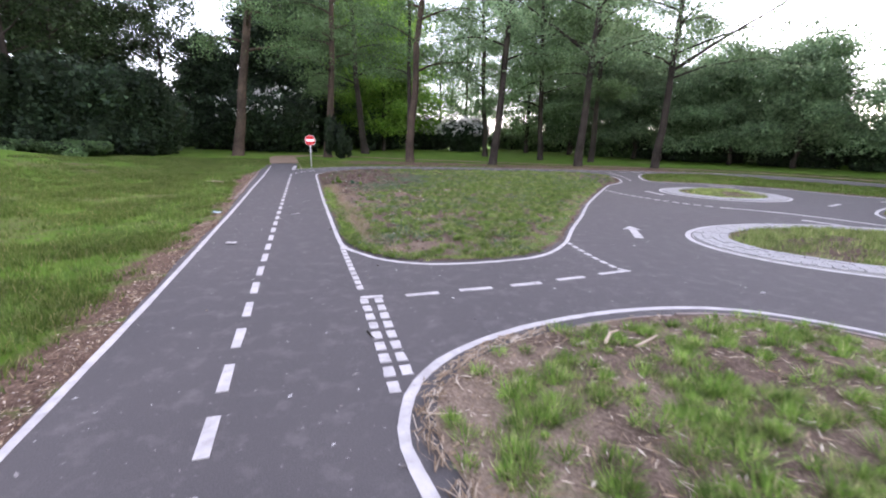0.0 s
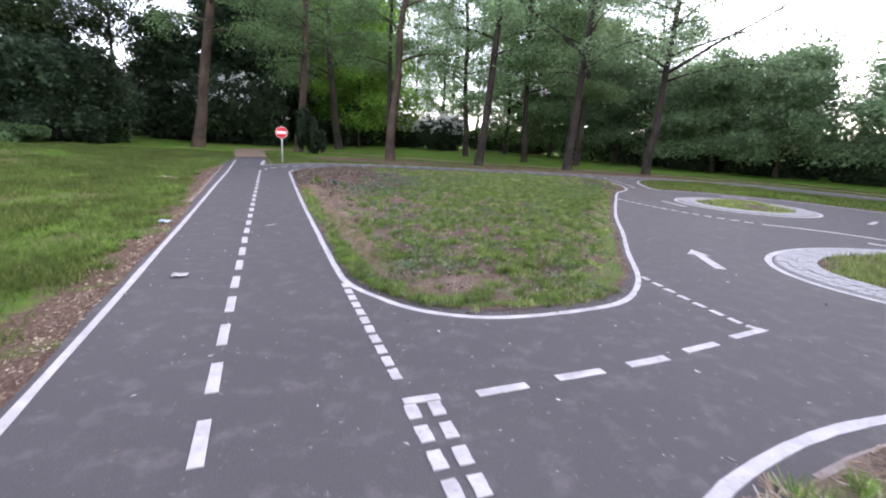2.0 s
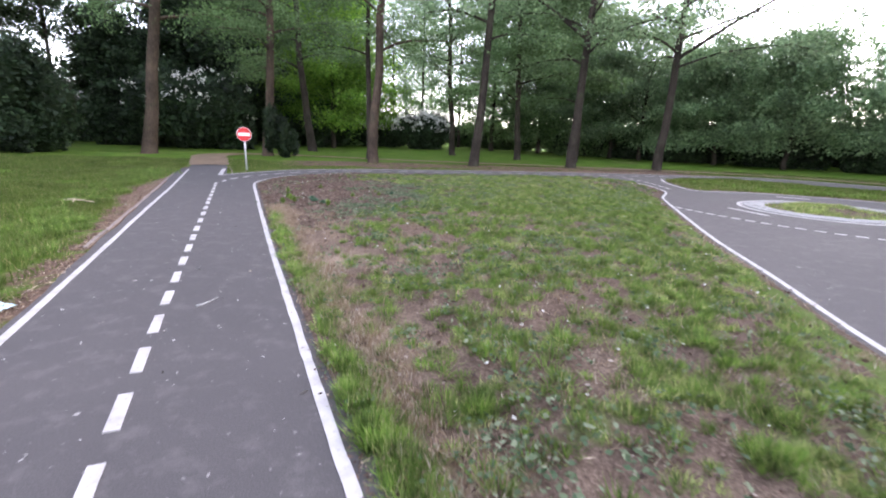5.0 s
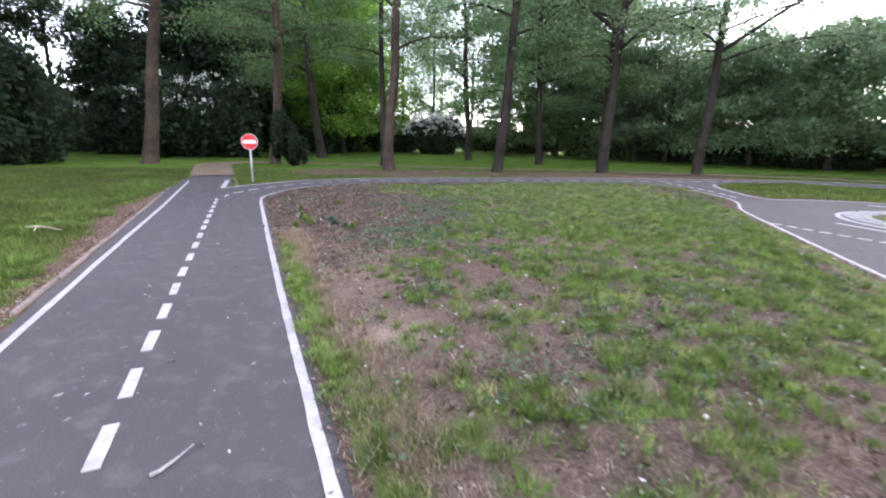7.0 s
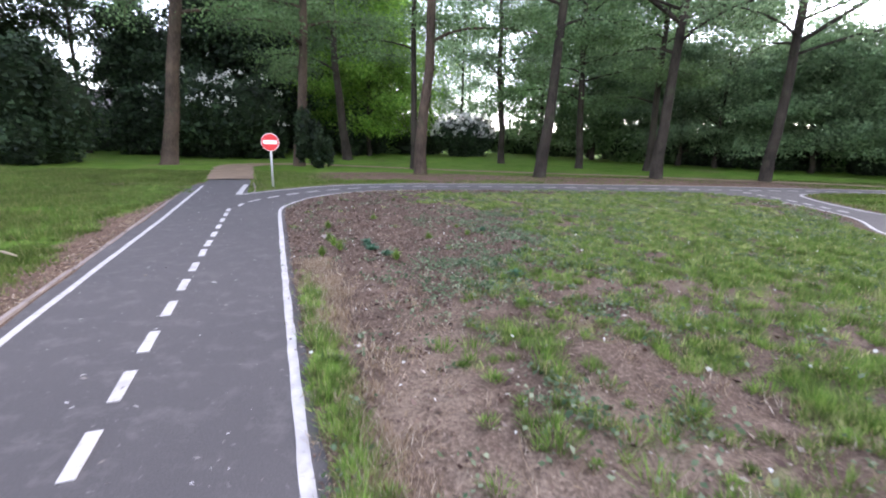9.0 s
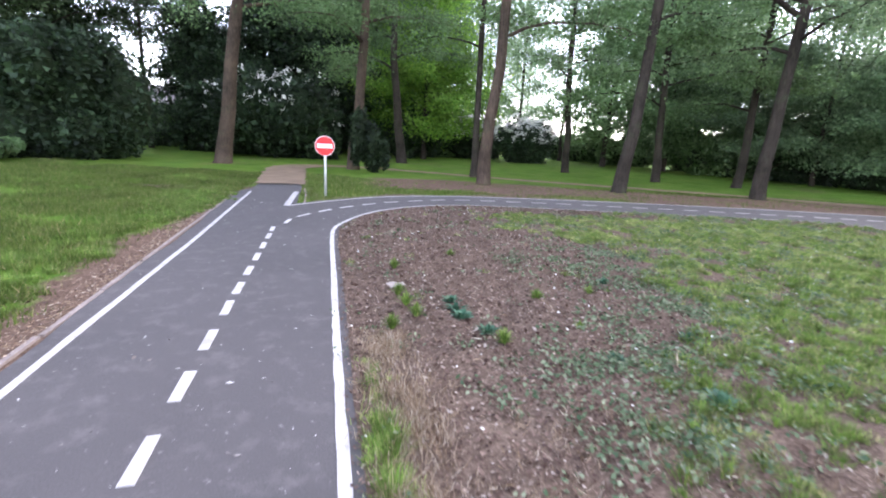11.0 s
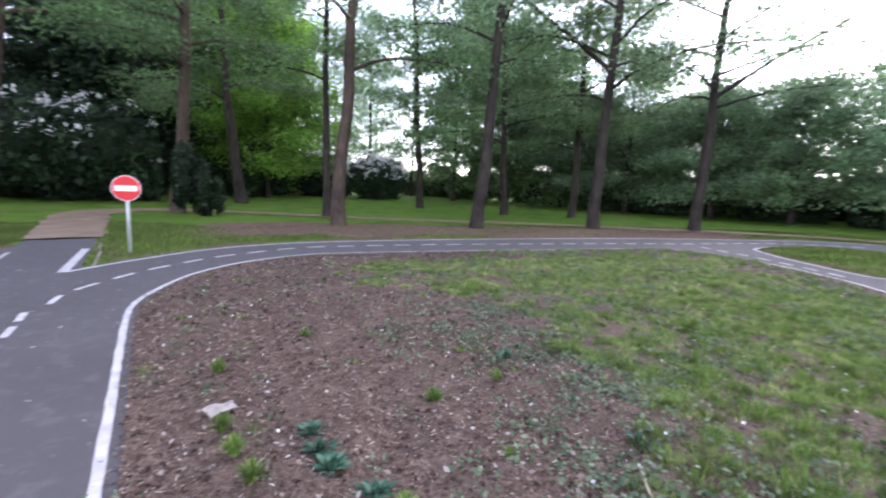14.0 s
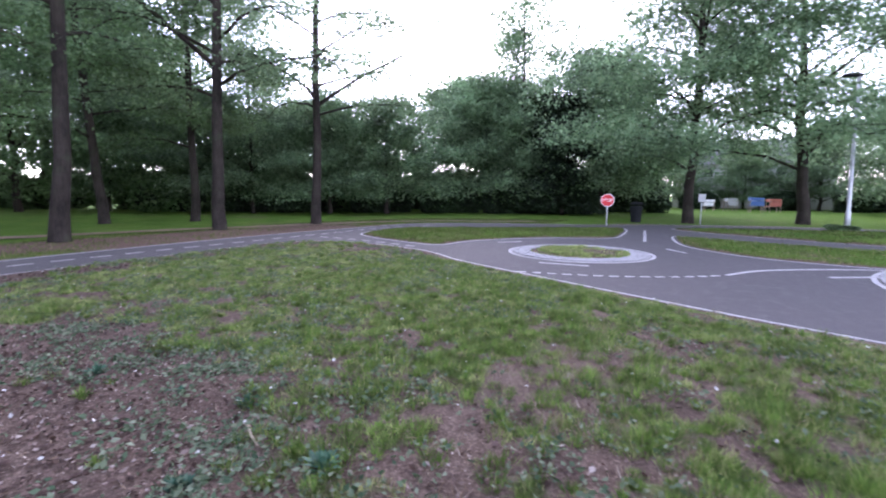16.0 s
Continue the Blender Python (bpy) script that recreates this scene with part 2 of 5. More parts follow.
def soup(name, verts, sides, mat, parent=None, label=""):
    """Many loose faces with the same number of sides, from an array of corners."""
    verts = np.asarray(verts, dtype=np.float32).reshape(-1, 3)
    n = len(verts) // sides
    me = bpy.data.meshes.new(name)
    me.vertices.add(n * sides)
    me.vertices.foreach_set("co", verts[: n * sides].ravel())
    me.loops.add(n * sides)
    me.loops.foreach_set("vertex_index", np.arange(n * sides, dtype=np.int32))
    me.polygons.add(n)
    me.polygons.foreach_set("loop_start", np.arange(0, n * sides, sides, dtype=np.int32))
    me.update(calc_edges=True)
    me.materials.append(mat)
    ob = new(name, me)
    if parent:
        ob.parent = parent
    return tagged(ob, label) if label else ob


def spline(points, step=0.12, closed=False):
    """A smooth line through a few points of the plan, sampled evenly."""
    p = np.array(points, dtype=float)
    n = len(p)
    out = []
    for i in range(n if closed else n - 1):
        if closed:
            a, b, c, d = p[(i - 1) % n], p[i], p[(i + 1) % n], p[(i + 2) % n]
        else:
            a, b, c, d = p[max(i - 1, 0)], p[i], p[i + 1], p[min(i + 2, n - 1)]
        k = max(2, int(np.linalg.norm(c - b) / step))
        for s in np.arange(k) / k:
            m1, m2 = (c - a) * 0.5, (d - b) * 0.5
            length = np.linalg.norm(c - b)
            for m in (m1, m2):
                q = np.linalg.norm(m)
                if q > length:
                    m *= length / q
            out.append((2 * s**3 - 3 * s**2 + 1) * b + (s**3 - 2 * s**2 + s) * m1 + (3 * s**2 - 2 * s**3) * c + (s**3 - s**2) * m2)
    if not closed:
        out.append(p[-1])
    return np.array(out)


def normals(line, closed=False):
    t = (np.roll(line, -1, 0) - np.roll(line, 1, 0)) if closed else np.gradient(line, axis=0)
    t /= np.maximum(np.linalg.norm(t, axis=1, keepdims=True), 1e-9)
    return np.stack([t[:, 1], -t[:, 0]], 1)


def ribbon(name, line, width, z, thick, mat, parent=None, closed=False, label="", wobble=0.0):
    """A flat band along a line, with a real edge: its top lies at z, thick above its foot."""
    line = np.asarray(line, dtype=float)
    nm, n = normals(line, closed), len(line)
    w = width / 2 + (np.random.uniform(-wobble, wobble, (n, 2)) if wobble else np.zeros((n, 2)))
    a, b = line + nm * w[:, :1], line - nm * w[:, 1:]
    v = [np.c_[a, np.full(n, z)], np.c_[b, np.full(n, z)], np.c_[a, np.full(n, z - thick)], np.c_[b, np.full(n, z - thick)]]
    f = []
    for i in range(n if closed else n - 1):
        j = (i + 1) % n
        f += [(i, j, n + j, n + i), (2 * n + i, 2 * n + j, j, i), (n + i, n + j, 3 * n + j, 3 * n + i)]
    if not closed:
        f += [(0, n, 3 * n, 2 * n), (n - 1, 3 * n - 1, 4 * n - 1, 2 * n - 1)][:1] + [(n - 1, 3 * n - 1, 4 * n - 1, 2 * n - 1)]
    ob = part(name, np.concatenate(v), f, mat, parent, label)
    bm = bmesh.new()
    bm.from_mesh(ob.data)
    bmesh.ops.recalc_face_normals(bm, faces=bm.faces)
    bm.to_mesh(ob.data)
    bm.free()
    return ob


def lattice(x, y, seed):
    h = np.sin(x * 127.1 + y * 311.7 + seed * 74.7) * 43758.5453
    return h - np.floor(h)


def vnoise(x, y, scale, seed=0):
    """Smooth noise from 0 to 1 over the plan; scale in metres."""
    x, y = np.asarray(x) / scale, np.asarray(y) / scale
    i, j = np.floor(x), np.floor(y)
    u, v = x - i, y - j
    u, v = u * u * (3 - 2 * u), v * v * (3 - 2 * v)
    return (lattice(i, j, seed) * (1 - u) + lattice(i + 1, j, seed) * u) * (1 - v) + (lattice(i, j + 1, seed) * (1 - u) + lattice(i + 1, j + 1, seed) * u) * v


def fnoise(x, y, scale, seed=0):
    """Noise of three octaves, turned against each other so that no grid shows."""
    x, y = np.asarray(x), np.asarray(y)
    return 0.5 * vnoise(0.8 * x - 0.6 * y, 0.6 * x + 0.8 * y, scale, seed) + 0.3 * vnoise(0.3 * x + 0.954 * y, 0.954 * x - 0.3 * y, scale * 0.53, seed + 3) + 0.2 * vnoise(0.95 * x + 0.31 * y, 0.95 * y - 0.31 * x, scale * 0.24, seed + 5)


def step01(a, b, x):
    s = np.clip((np.asarray(x) - a) / (b - a), 0, 1)
    return s * s * (3 - 2 * s)


def rounded_box(sx, sy, sz, bevel=0.01, segments=2):
    bm = bmesh.new()
    bmesh.ops.create_cube(bm, size=1)
    bmesh.ops.scale(bm, vec=(sx, sy, sz), verts=bm.verts)
    bmesh.ops.bevel(bm, geom=bm.edges[:], offset=bevel, segments=segments, affect="EDGES", profile=0.5)
    return bm


def tube(path, radii, sides=8):
    """Corners and faces of a tapered tube along a path."""
    path, n = [Vector(p) for p in path], len(path)
    v, f = [], []
    for i, p in enumerate(path):
        d = (path[min(i + 1, n - 1)] - path[max(i - 1, 0)]).normalized()
        side = d.cross(Vector((0.31, 0.95, 0.02))).normalized()
        up = side.cross(d)
        for k in range(sides):
            a = 2 * math.pi * k / sides
            v.append(p + (side * math.cos(a) + up * math.sin(a)) * radii[i])
    for i in range(n - 1):
        for k in range(sides):
            q = (k + 1) % sides
            f.append((i * sides + k, i * sides + q, (i + 1) * sides + q, (i + 1) * sides + k))
    f.append(tuple(range((n - 1) * sides, n * sides)))
    f.append(tuple(reversed(range(sides))))
    return v, f


def inside(poly, x, y):
    poly = np.asarray(poly)
    hit = np.zeros(len(x), bool)
    for (x1, y1), (x2, y2) in zip(poly, np.roll(poly, -1, 0)):
        cross = (y1 > y) != (y2 > y)
        hit ^= cross & (x < (x2 - x1) * (y - y1) / (y2 - y1 + 1e-12) + x1)
    return hit


def edge_distance(poly, x, y):
    best = np.full(len(x), 1e9)
    poly = np.asarray(poly)
    for a, b in zip(poly, np.roll(poly, -1, 0)):
        d = b - a
        s = np.clip(((x - a[0]) * d[0] + (y - a[1]) * d[1]) / (d @ d + 1e-12), 0, 1)
        best = np.minimum(best, np.hypot(x - a[0] - s * d[0], y - a[1] - s * d[1]))
    return best


from mathutils import geometry

# ---- the plan: one straight two-lane track, a bend, a ring road and a plaza ----
START, AHEAD, RIGHT = np.array((-1.45, 1.15)), np.array((-0.3365, 0.9417)), np.array((0.9417, 0.3365))


def track(s, r):
    """A place on the straight track: s metres along it, r metres right of its left line."""
    return START + s * AHEAD + r * RIGHT


ISLAND_A = spline([(-1.00, 5.54), (-1.80, 7.70), (-2.90, 10.76), (-4.21, 14.50), (-4.93, 16.65), (-4.98, 17.55), (-4.80, 18.65), (-4.40, 19.45), (-3.85, 20.05), (-3.02, 20.58), (-0.75, 20.95), (2.10, 21.20), (5.60, 21.50), (6.95, 20.80), (7.25, 19.10), (6.90, 17.20), (6.55, 16.45), (5.85, 15.40), (5.05, 13.55), (3.85, 10.60), (3.20, 8.70), (2.65, 7.19), (2.30, 6.12), (2.05, 5.60), (1.75, 5.20), (1.36, 4.95), (0.65, 4.69), (0.25, 4.64), (-0.05, 4.69), (-0.35, 4.82), (-0.80, 5.22)], 0.12, True)
SOUTH = spline([(0.60, 1.02), (0.45, 1.34), (0.41, 1.63), (0.45, 1.95), (0.66, 2.35), (1.10, 2.76), (1.61, 3.07), (2.18, 3.31), (2.75, 3.44), (3.26, 3.44), (3.67, 3.31), (4.20, 2.97), (5.6, 1.7), (7.0, -0.3), (7.6, -3.5), (7.0, -8.0), (4.4, -8.6), (2.81, -5.0), (1.40, -1.2)], 0.12, True)
NORTH = spline([(9.60, 21.60), (8.78, 20.40), (8.28, 18.85), (8.15, 17.40), (9.75, 17.10), (11.95, 15.60), (13.10, 13.75), (14.2, 13.55), (18.10, 14.20), (16.9, 16.4), (15.40, 18.40), (12.20, 22.00)], 0.25, True)
EAST = spline([(15.25, 11.85), (13.90, 11.85), (11.84, 11.35), (10.40, 10.20), (9.85, 9.18), (9.62, 7.70), (9.60, 4.00), (9.90, -6.0), (13.3, -6.0), (13.25, 3.00), (13.60, 6.80), (14.00, 8.75), (14.70, 10.60)], 0.25, True)
FAR_EAST = spline([(19.00, 12.30), (17.50, 10.80), (16.16, 8.50), (15.30, 6.40), (15.05, 3.0), (15.0, -6.0), (20.6, -6.0), (22.3, 3.0), (22.4, 5.5), (21.5, 8.5), (20.4, 11.2)], 0.25, True)
ANGLES = np.linspace(0, 2 * np.pi, 96, endpoint=False)
OVAL = np.stack([7.25 + 2.88 * np.cos(ANGLES), 6.35 + 1.93 * np.sin(ANGLES)], 1)
ROUND = np.stack([8.70 + 1.72 * np.cos(ANGLES), 13.55 + 1.72 * np.sin(ANGLES)], 1)
OUTER = spline([(-6.65, 18.84), (-6.17, 19.78), (-5.30, 21.08), (-4.42, 21.80), (-3.08, 22.42), (-0.20, 23.05), (3.50, 23.55), (7.90, 23.85), (12.00, 23.65), (15.30, 23.20), (17.60, 20.60), (19.50, 16.60), (21.90, 13.00), (23.20, 10.00), (24.30, 6.80), (24.20, 4.50), (23.3, -2.0)], 0.25)
ROAD_EDGE = np.concatenate([[track(s, np.interp(s, [0, 8, 10, 16, 21], [-0.02, -0.02, -0.09, -0.20, -0.32]) + 0.02 * math.sin(s * 1.3) - 0.015 * math.sin(s * 4.1)) for s in np.arange(-14, 21.2, 0.35)], [(-8.80, 21.45), (-9.35, 23.0), (-8.85, 23.30), (-8.15, 23.15), (-7.70, 22.2), (-6.63, 19.25)], (OUTER - normals(OUTER) * 0.14)[3:], [(20.0, -12.5), (10, -12.6)]])


def left_of_track(x, y):
    return -((np.asarray(x) - START[0]) * RIGHT[0] + (np.asarray(y) - START[1]) * RIGHT[1])


def ground_height(x, y):
    u = left_of_track(x, y)
    x, y = np.asarray(x, float), np.asarray(y, float)
    bank = 0.95 * step01(4, 14, u) * (1 - step01(16, 25, y))
    humps = 0.10 * (vnoise(x, y, 3.0, 4) - 0.5) * step01(1.0, 6.0, u) + 0.05 * (vnoise(x, y, 1.2, 5) - 0.5) * step01(0.6, 2.0, u)
    far = 0.5 * step01(34, 60, y) * vnoise(x, y, 14, 6)
    return -0.012 + bank + humps + far


def filled(outline, spacing):
    """Corners and triangles of a sheet that fills an outline, with an even grid inside."""
    lo, hi = outline.min(0), outline.max(0)
    gx, gy = np.meshgrid(np.arange(lo[0], hi[0], spacing), np.arange(lo[1], hi[1], spacing))
    gx, gy = gx.ravel() + np.random.uniform(-0.3, 0.3, gx.size) * spacing, gy.ravel() + np.random.uniform(-0.3, 0.3, gx.size) * spacing
    keep = inside(outline, gx, gy) & (edge_distance(outline, gx, gy) > spacing * 0.5)
    pts = np.concatenate([outline, np.stack([gx[keep], gy[keep]], 1)])
    n = len(outline)
    res = geometry.delaunay_2d_cdt([Vector(p) for p in pts], [(i, (i + 1) % n) for i in range(n)], [], 1, 1e-5)
    return np.array([tuple(p) for p in res[0]]), res[2]


def shrink(outline, d):
    return outline + normals(outline, True) * (d if inside(outline, *(outline[:1] + normals(outline, True)[:1] * 0.02).T)[0] else -d)


# ground: one sheet to the horizon
def axis(lo, hi, step):
    far = np.geomspace(4, 1800, 16)
    return np.concatenate([lo - far[::-1], np.arange(lo, hi, step), hi + far])


def ground_cover(x, y):
    u = left_of_track(x, y)
    c = 0.95 - 0.25 * step01(0.55, 0.75, fnoise(x, y, 3.0, 11))
    on_left = (u > 0) & (y < 22)
    along = (x - START[0]) * AHEAD[0] + (y - START[1]) * AHEAD[1]
    edge = np.interp(along, [0, 2, 4, 7, 10, 11.5, 13, 15, 16.5, 17.5, 20], [0.30, 0.32, 0.28, 0.22, 0.24, 0.42, 0.52, 0.62, 0.5, 0.3, 0.22]) * (0.7 + 0.6 * fnoise(x, y, 0.7, 12)) + 0.08
    c = np.where(on_left, c * step01(edge * 0.75, edge * 1.15 + 0.1, u), c)
    c = np.where(on_left, c - 0.35 * step01(0.66, 0.95, vnoise(x, y, 1.1, 14)), c)
    band = step01(23.6, 24.8, y + 0.9 * vnoise(x, y, 1.5, 15)) * (1 - step01(27.4, 28.8, y + 1.4 * vnoise(x, y, 2, 16))) * step01(-8, -5, x) * (1 - step01(11, 16, x))
    c = c - band * (0.45 + 0.6 * fnoise(x, y, 1.3, 17))
    verge = (1 - step01(0.2, 0.7, edge_distance(ROAD_EDGE[::3], x, y))) * (u < 0)
    c = c - 0.35 * verge
    return np.clip(c, 0, 1)


def cover_attribute(ob, values, name="cover"):
    a = ob.data.attributes.new(name, "FLOAT", "POINT")
    a.data.foreach_set("value", np.asarray(values, dtype=np.float32))


GX, GY = axis(-34, 30, 0.4), axis(-14, 48, 0.4)
gx, gy = (a.ravel() for a in np.meshgrid(GX, GY))
w, h = len(GX), len(GY)
quads = [(j * w + i, j * w + i + 1, (j + 1) * w + i + 1, (j + 1) * w + i) for j in range(h - 1) for i in range(w - 1)]
gz = np.where((np.abs(gx) < 70) & (np.abs(gy) < 90), ground_height(gx, gy), 0.4)
under = inside(shrink(ROAD_EDGE, 0.5), gx, gy)
gz = np.where(under, -0.06, gz)
ground = part("ground", np.stack([gx, gy, gz], 1), quads, GROUND, smooth=True)
tagged(ground, "park lawn with mown grass and bare earth under trees", "lawn", kind="structure")
cover_attribute(ground, ground_cover(gx, gy))

# road: one asphalt sheet with a real edge
rv, rf = filled(ROAD_EDGE, 2.5)
n = len(rv)
rim = [i for i in range(len(ROAD_EDGE))]
verts = np.concatenate([np.c_[rv, np.zeros(n)], np.c_[rv[rim], np.full(len(rim), -0.08)]])
faces = [tuple(f) for f in rf] + [(rim[i], n + i, n + (i + 1) % len(rim), rim[(i + 1) % len(rim)]) for i in range(len(rim))]
road = part("road", verts, faces, ASPHALT)
tagged(road, "grey asphalt of a miniature traffic training ground", "road", kind="structure")

gravel_line = spline([(-8.58, 22.65), (-8.95, 23.6), (-10.1, 26.4), (-11.3, 29.6), (-10.9, 31.6), (-9.0, 32.4), (-5, 31.3), (-1, 29.9), (3.2, 29.0), (7.5, 28.1), (10.4, 27.0), (14, 26.0), (17.5, 23.6), (20.5, 19.0)], 0.3)
gn, widths = normals(gravel_line), np.interp(np.arange(len(gravel_line)), [0, 28, 45, len(gravel_line)], [0.72, 0.85, 0.45, 0.42])
jit = np.random.uniform(-0.09, 0.09, (len(gravel_line), 2))
ga, gb = gravel_line + gn * (widths + jit[:, 0])[:, None], gravel_line - gn * (widths + jit[:, 1])[:, None]
n = len(ga)
path = part("gravel_path", np.concatenate([np.c_[ga, ground_height(*ga.T) + 0.030], np.c_[gravel_line, ground_height(*gravel_line.T) + 0.055], np.c_[gb, ground_height(*gb.T) + 0.030]]), [q for i in range(n - 1) for q in ((i, i + 1, n + i + 1, n + i), (n + i, n + i + 1, 2 * n + i + 1, 2 * n + i))], GRAVEL, smooth=True)
tagged(path, "narrow reddish-brown gravel footpath winding under the trees", "path", kind="structure")

# ---- painted lines ----
Z_PAINT, T_PAINT = 0.005, 0.004


def stripe(name, points, width=0.075, step=0.12, closed=False):
    line = spline(points, step, closed) if len(points) > 2 else np.linspace(points[0], points[1], max(2, int(np.linalg.norm(np.subtract(points[1], points[0])) / 0.3) + 1))
    return stripe_line(name, line, width, closed)


def stripe_line(name, line, width=0.075, closed=False):
    lift = {"edge_line": 0.0, "give_way_bar": 0.0045, "give_way_mark": 0.0045}.get(name, 0.0025)
    return ribbon(name, line, width, Z_PAINT + lift, T_PAINT + lift, PAINT, road, closed, wobble=0.004)


stripe_line("edge_line", np.array([track(s, np.interp(s, [-1, 0, 2, 3.5, 8, 12, 15, 18, 21], [0.0, 0.01, 0.05, 0.06, 0.07, 0.05, 0.06, 0.02, -0.02])) for s in np.arange(-12, 21, 0.4)]), 0.056)
stripe_line("edge_line", ISLAND_A, 0.060, True)
stripe_line("edge_line", SOUTH, 0.068, True)
stripe_line("edge_line", OUTER, 0.065)
stripe_line("edge_line", NORTH, 0.07, True)
stripe_line("edge_line", EAST, 0.07, True)
stripe_line("edge_line", FAR_EAST, 0.05, True)
stripe_line("edge_line", OVAL, 0.085, True)
stripe_line("edge_line", ROUND, 0.085, True)
stripe("bay_line", [(-6.67, 18.84), (-7.45, 21.2)], 0.13)

# centre dashes of the straight track, unevenly spaced as they were painted
for k in range(-18, 28):
    y = np.interp(k, [-18, 0, 6, 12, 17, 21, 22, 26, 27, 28], [-8.84, 1.19, 4.53, 7.77, 10.57, 12.98, 13.48, 15.74, 16.25, 16.75])
    s = (y - START[1] - 0.93 * RIGHT[1]) / AHEAD[1]
    r = np.interp(s, [0, 15], [0.905, 1.0])
    stripe("dash", [track(s, r), track(s + 0.34, r)], 0.068)


def dashes(points, length, gap, width, first=0.0, name="dash"):
    line = spline(points, 0.04)
    run = np.concatenate([[0], np.cumsum(np.linalg.norm(np.diff(line, axis=0), axis=1))])
    at = first
    while at + length < run[-1]:
        q = np.linspace(at, at + length, 4)
        stripe_line(name, np.stack([np.interp(q, run, line[:, 0]), np.interp(q, run, line[:, 1])], 1), width)
        at += length + gap


dashes([(-5.84, 16.85), (-5.95, 17.50), (-5.66, 18.72), (-5.32, 19.44), (-4.78, 20.28), (-3.84, 21.15), (-3.08, 21.58), (-0.24, 22.08), (4.40, 22.45), (8.4, 22.6), (12.0, 22.75), (15.0, 21.6)], 0.40, 0.30, 0.062, 0.1)
dashes([(7.9, 21.9), (7.75, 19.6), (7.35, 17.4)], 0.35, 0.3, 0.07)
dashes([(5.20, 13.75), (5.45, 12.75), (5.80, 11.90), (6.35, 11.05), (6.95, 10.42)], 0.16, 0.11, 0.075)
stripe("lane_line", [(6.95, 10.42), (7.93, 9.85), (8.80, 8.80), (9.35, 7.75), (9.45, 6.4)], 0.075)
for a, b in (((0.18, 3.50), (0.49, 3.62)), ((0.70, 3.71), (1.03, 3.83)), ((1.24, 3.92), (1.57, 4.05)), ((1.77, 4.17), (2.10, 4.32)), ((2.31, 4.45), (2.71, 4.64))):
    stripe("dash", [a, b], 0.066)
for a, b in (((2.31, 6.03), (2.335, 5.93)), ((2.34, 5.83), (2.37, 5.71)), ((2.375, 5.63), (2.405, 5.51)), ((2.41, 5.43), (2.44, 5.31)), ((2.45, 5.23), (2.485, 5.11)), ((2.50, 5.04), (2.535, 4.92)), ((2.55, 4.86), (2.585, 4.75)), ((2.61, 4.71), (2.675, 4.61))):
    stripe("give_way_mark", [a, b], 0.056)
dashes([(-0.93, 5.33), (-0.58, 4.40), (-0.23, 3.47)], 0.12, 0.05, 0.064, 0.0)
stripe("give_way_bar", [(-0.24, 3.395), (-0.04, 3.46)], 0.06)
dashes([(-0.205, 3.37), (0.10, 2.50), (0.385, 1.64)], 0.125, 0.065, 0.072, 0.0, "give_way_dash")
dashes([(-0.075, 3.41), (0.20, 2.56), (0.40, 1.96)], 0.125, 0.065, 0.072, 0.0, "give_way_dash")
for a, b in (((9.75, 16.25), (10.35, 15.75)), ((6.50, 13.80), (6.62, 12.80)), ((10.15, 11.25), (10.80, 11.75)), ((7.75, 8.85), (8.30, 8.05)), ((17.5, 13.20), (12.6, 12.55))):
    stripe("dash", [a, b], 0.10)


def arrow(base, tip, width, head):
    """A painted arrow with a slightly bent shaft."""
    base, tip = np.array(base), np.array(tip)
    d = (tip - base) / np.linalg.norm(tip - base)
    side = np.array((d[1], -d[0]))
    neck = tip - d * head
    out = [base - side * width, neck - side * width * 0.9, neck - side * width * 2.3, tip, neck + side * width * 2.0, neck + side * width * 0.9, base + side * width]
    n = len(out)
    ob = part("arrow", [(*p, Z_PAINT) for p in out] + [(*p, 0.001) for p in out], [(0, 1, 5, 6), (1, 2, 3), (1, 3, 5), (3, 4, 5)] + [(i, n + i, n + (i + 1) % n, (i + 1) % n) for i in range(n)], PAINT, road)
    return ob


arrow((3.57, 6.56), (3.78, 7.60), 0.07, 0.33)

# ---- grass islands ----
def mound(name, outline, spacing, label, cover_of, rise=0.06, mat=None):
    v, f = filled(outline, spacing)
    d = edge_distance(outline, *v.T)
    z = 0.006 + rise * step01(0.1, 1.8, d) + 0.08 * step01(0.1, 0.8, d) * (vnoise(*v.T, 0.45, 21) - 0.3) + 0.05 * step01(0.05, 0.5, d) * (vnoise(*v.T, 0.19, 22) - 0.3)
    z = np.maximum(z, 0.004)
    ob = part(name, np.c_[v, z], f, mat or TURF, smooth=True)
    bm = bmesh.new()
    bm.from_mesh(ob.data)
    for fc in bm.faces:
        if fc.normal.z < 0:
            fc.normal_flip()
    bm.to_mesh(ob.data)
    bm.free()
    cover_attribute(ob, cover_of(v[:, 0], v[:, 1], d))
    cover_attribute(ob, dusty(v[:, 0], v[:, 1]), "dry")
    return tagged(ob, label, "lawn", kind="structure")


def spot(x, y, cx, cy, rx, ry):
    return np.exp(-(((x - cx) / rx) ** 2 + ((y - cy) / ry) ** 2))


def turf_side(x, y):
    """Metres east of the line along which the bare, littered soil gives way to turf."""
    line = np.interp(y, [6.0, 8.0, 10.0, 11.5, 12.4, 13.3, 14.4, 15.6, 16.5, 17.0, 17.4, 18.4, 19.0, 19.5], [-2.2, -1.6, -1.6, -1.5, -1.3, -0.6, -0.5, -0.5, -0.55, -1.6, -2.7, -2.8, -2.0, 0.5])
    return x - line + 1.5 * (fnoise(x, y, 0.9, 33) - 0.5)


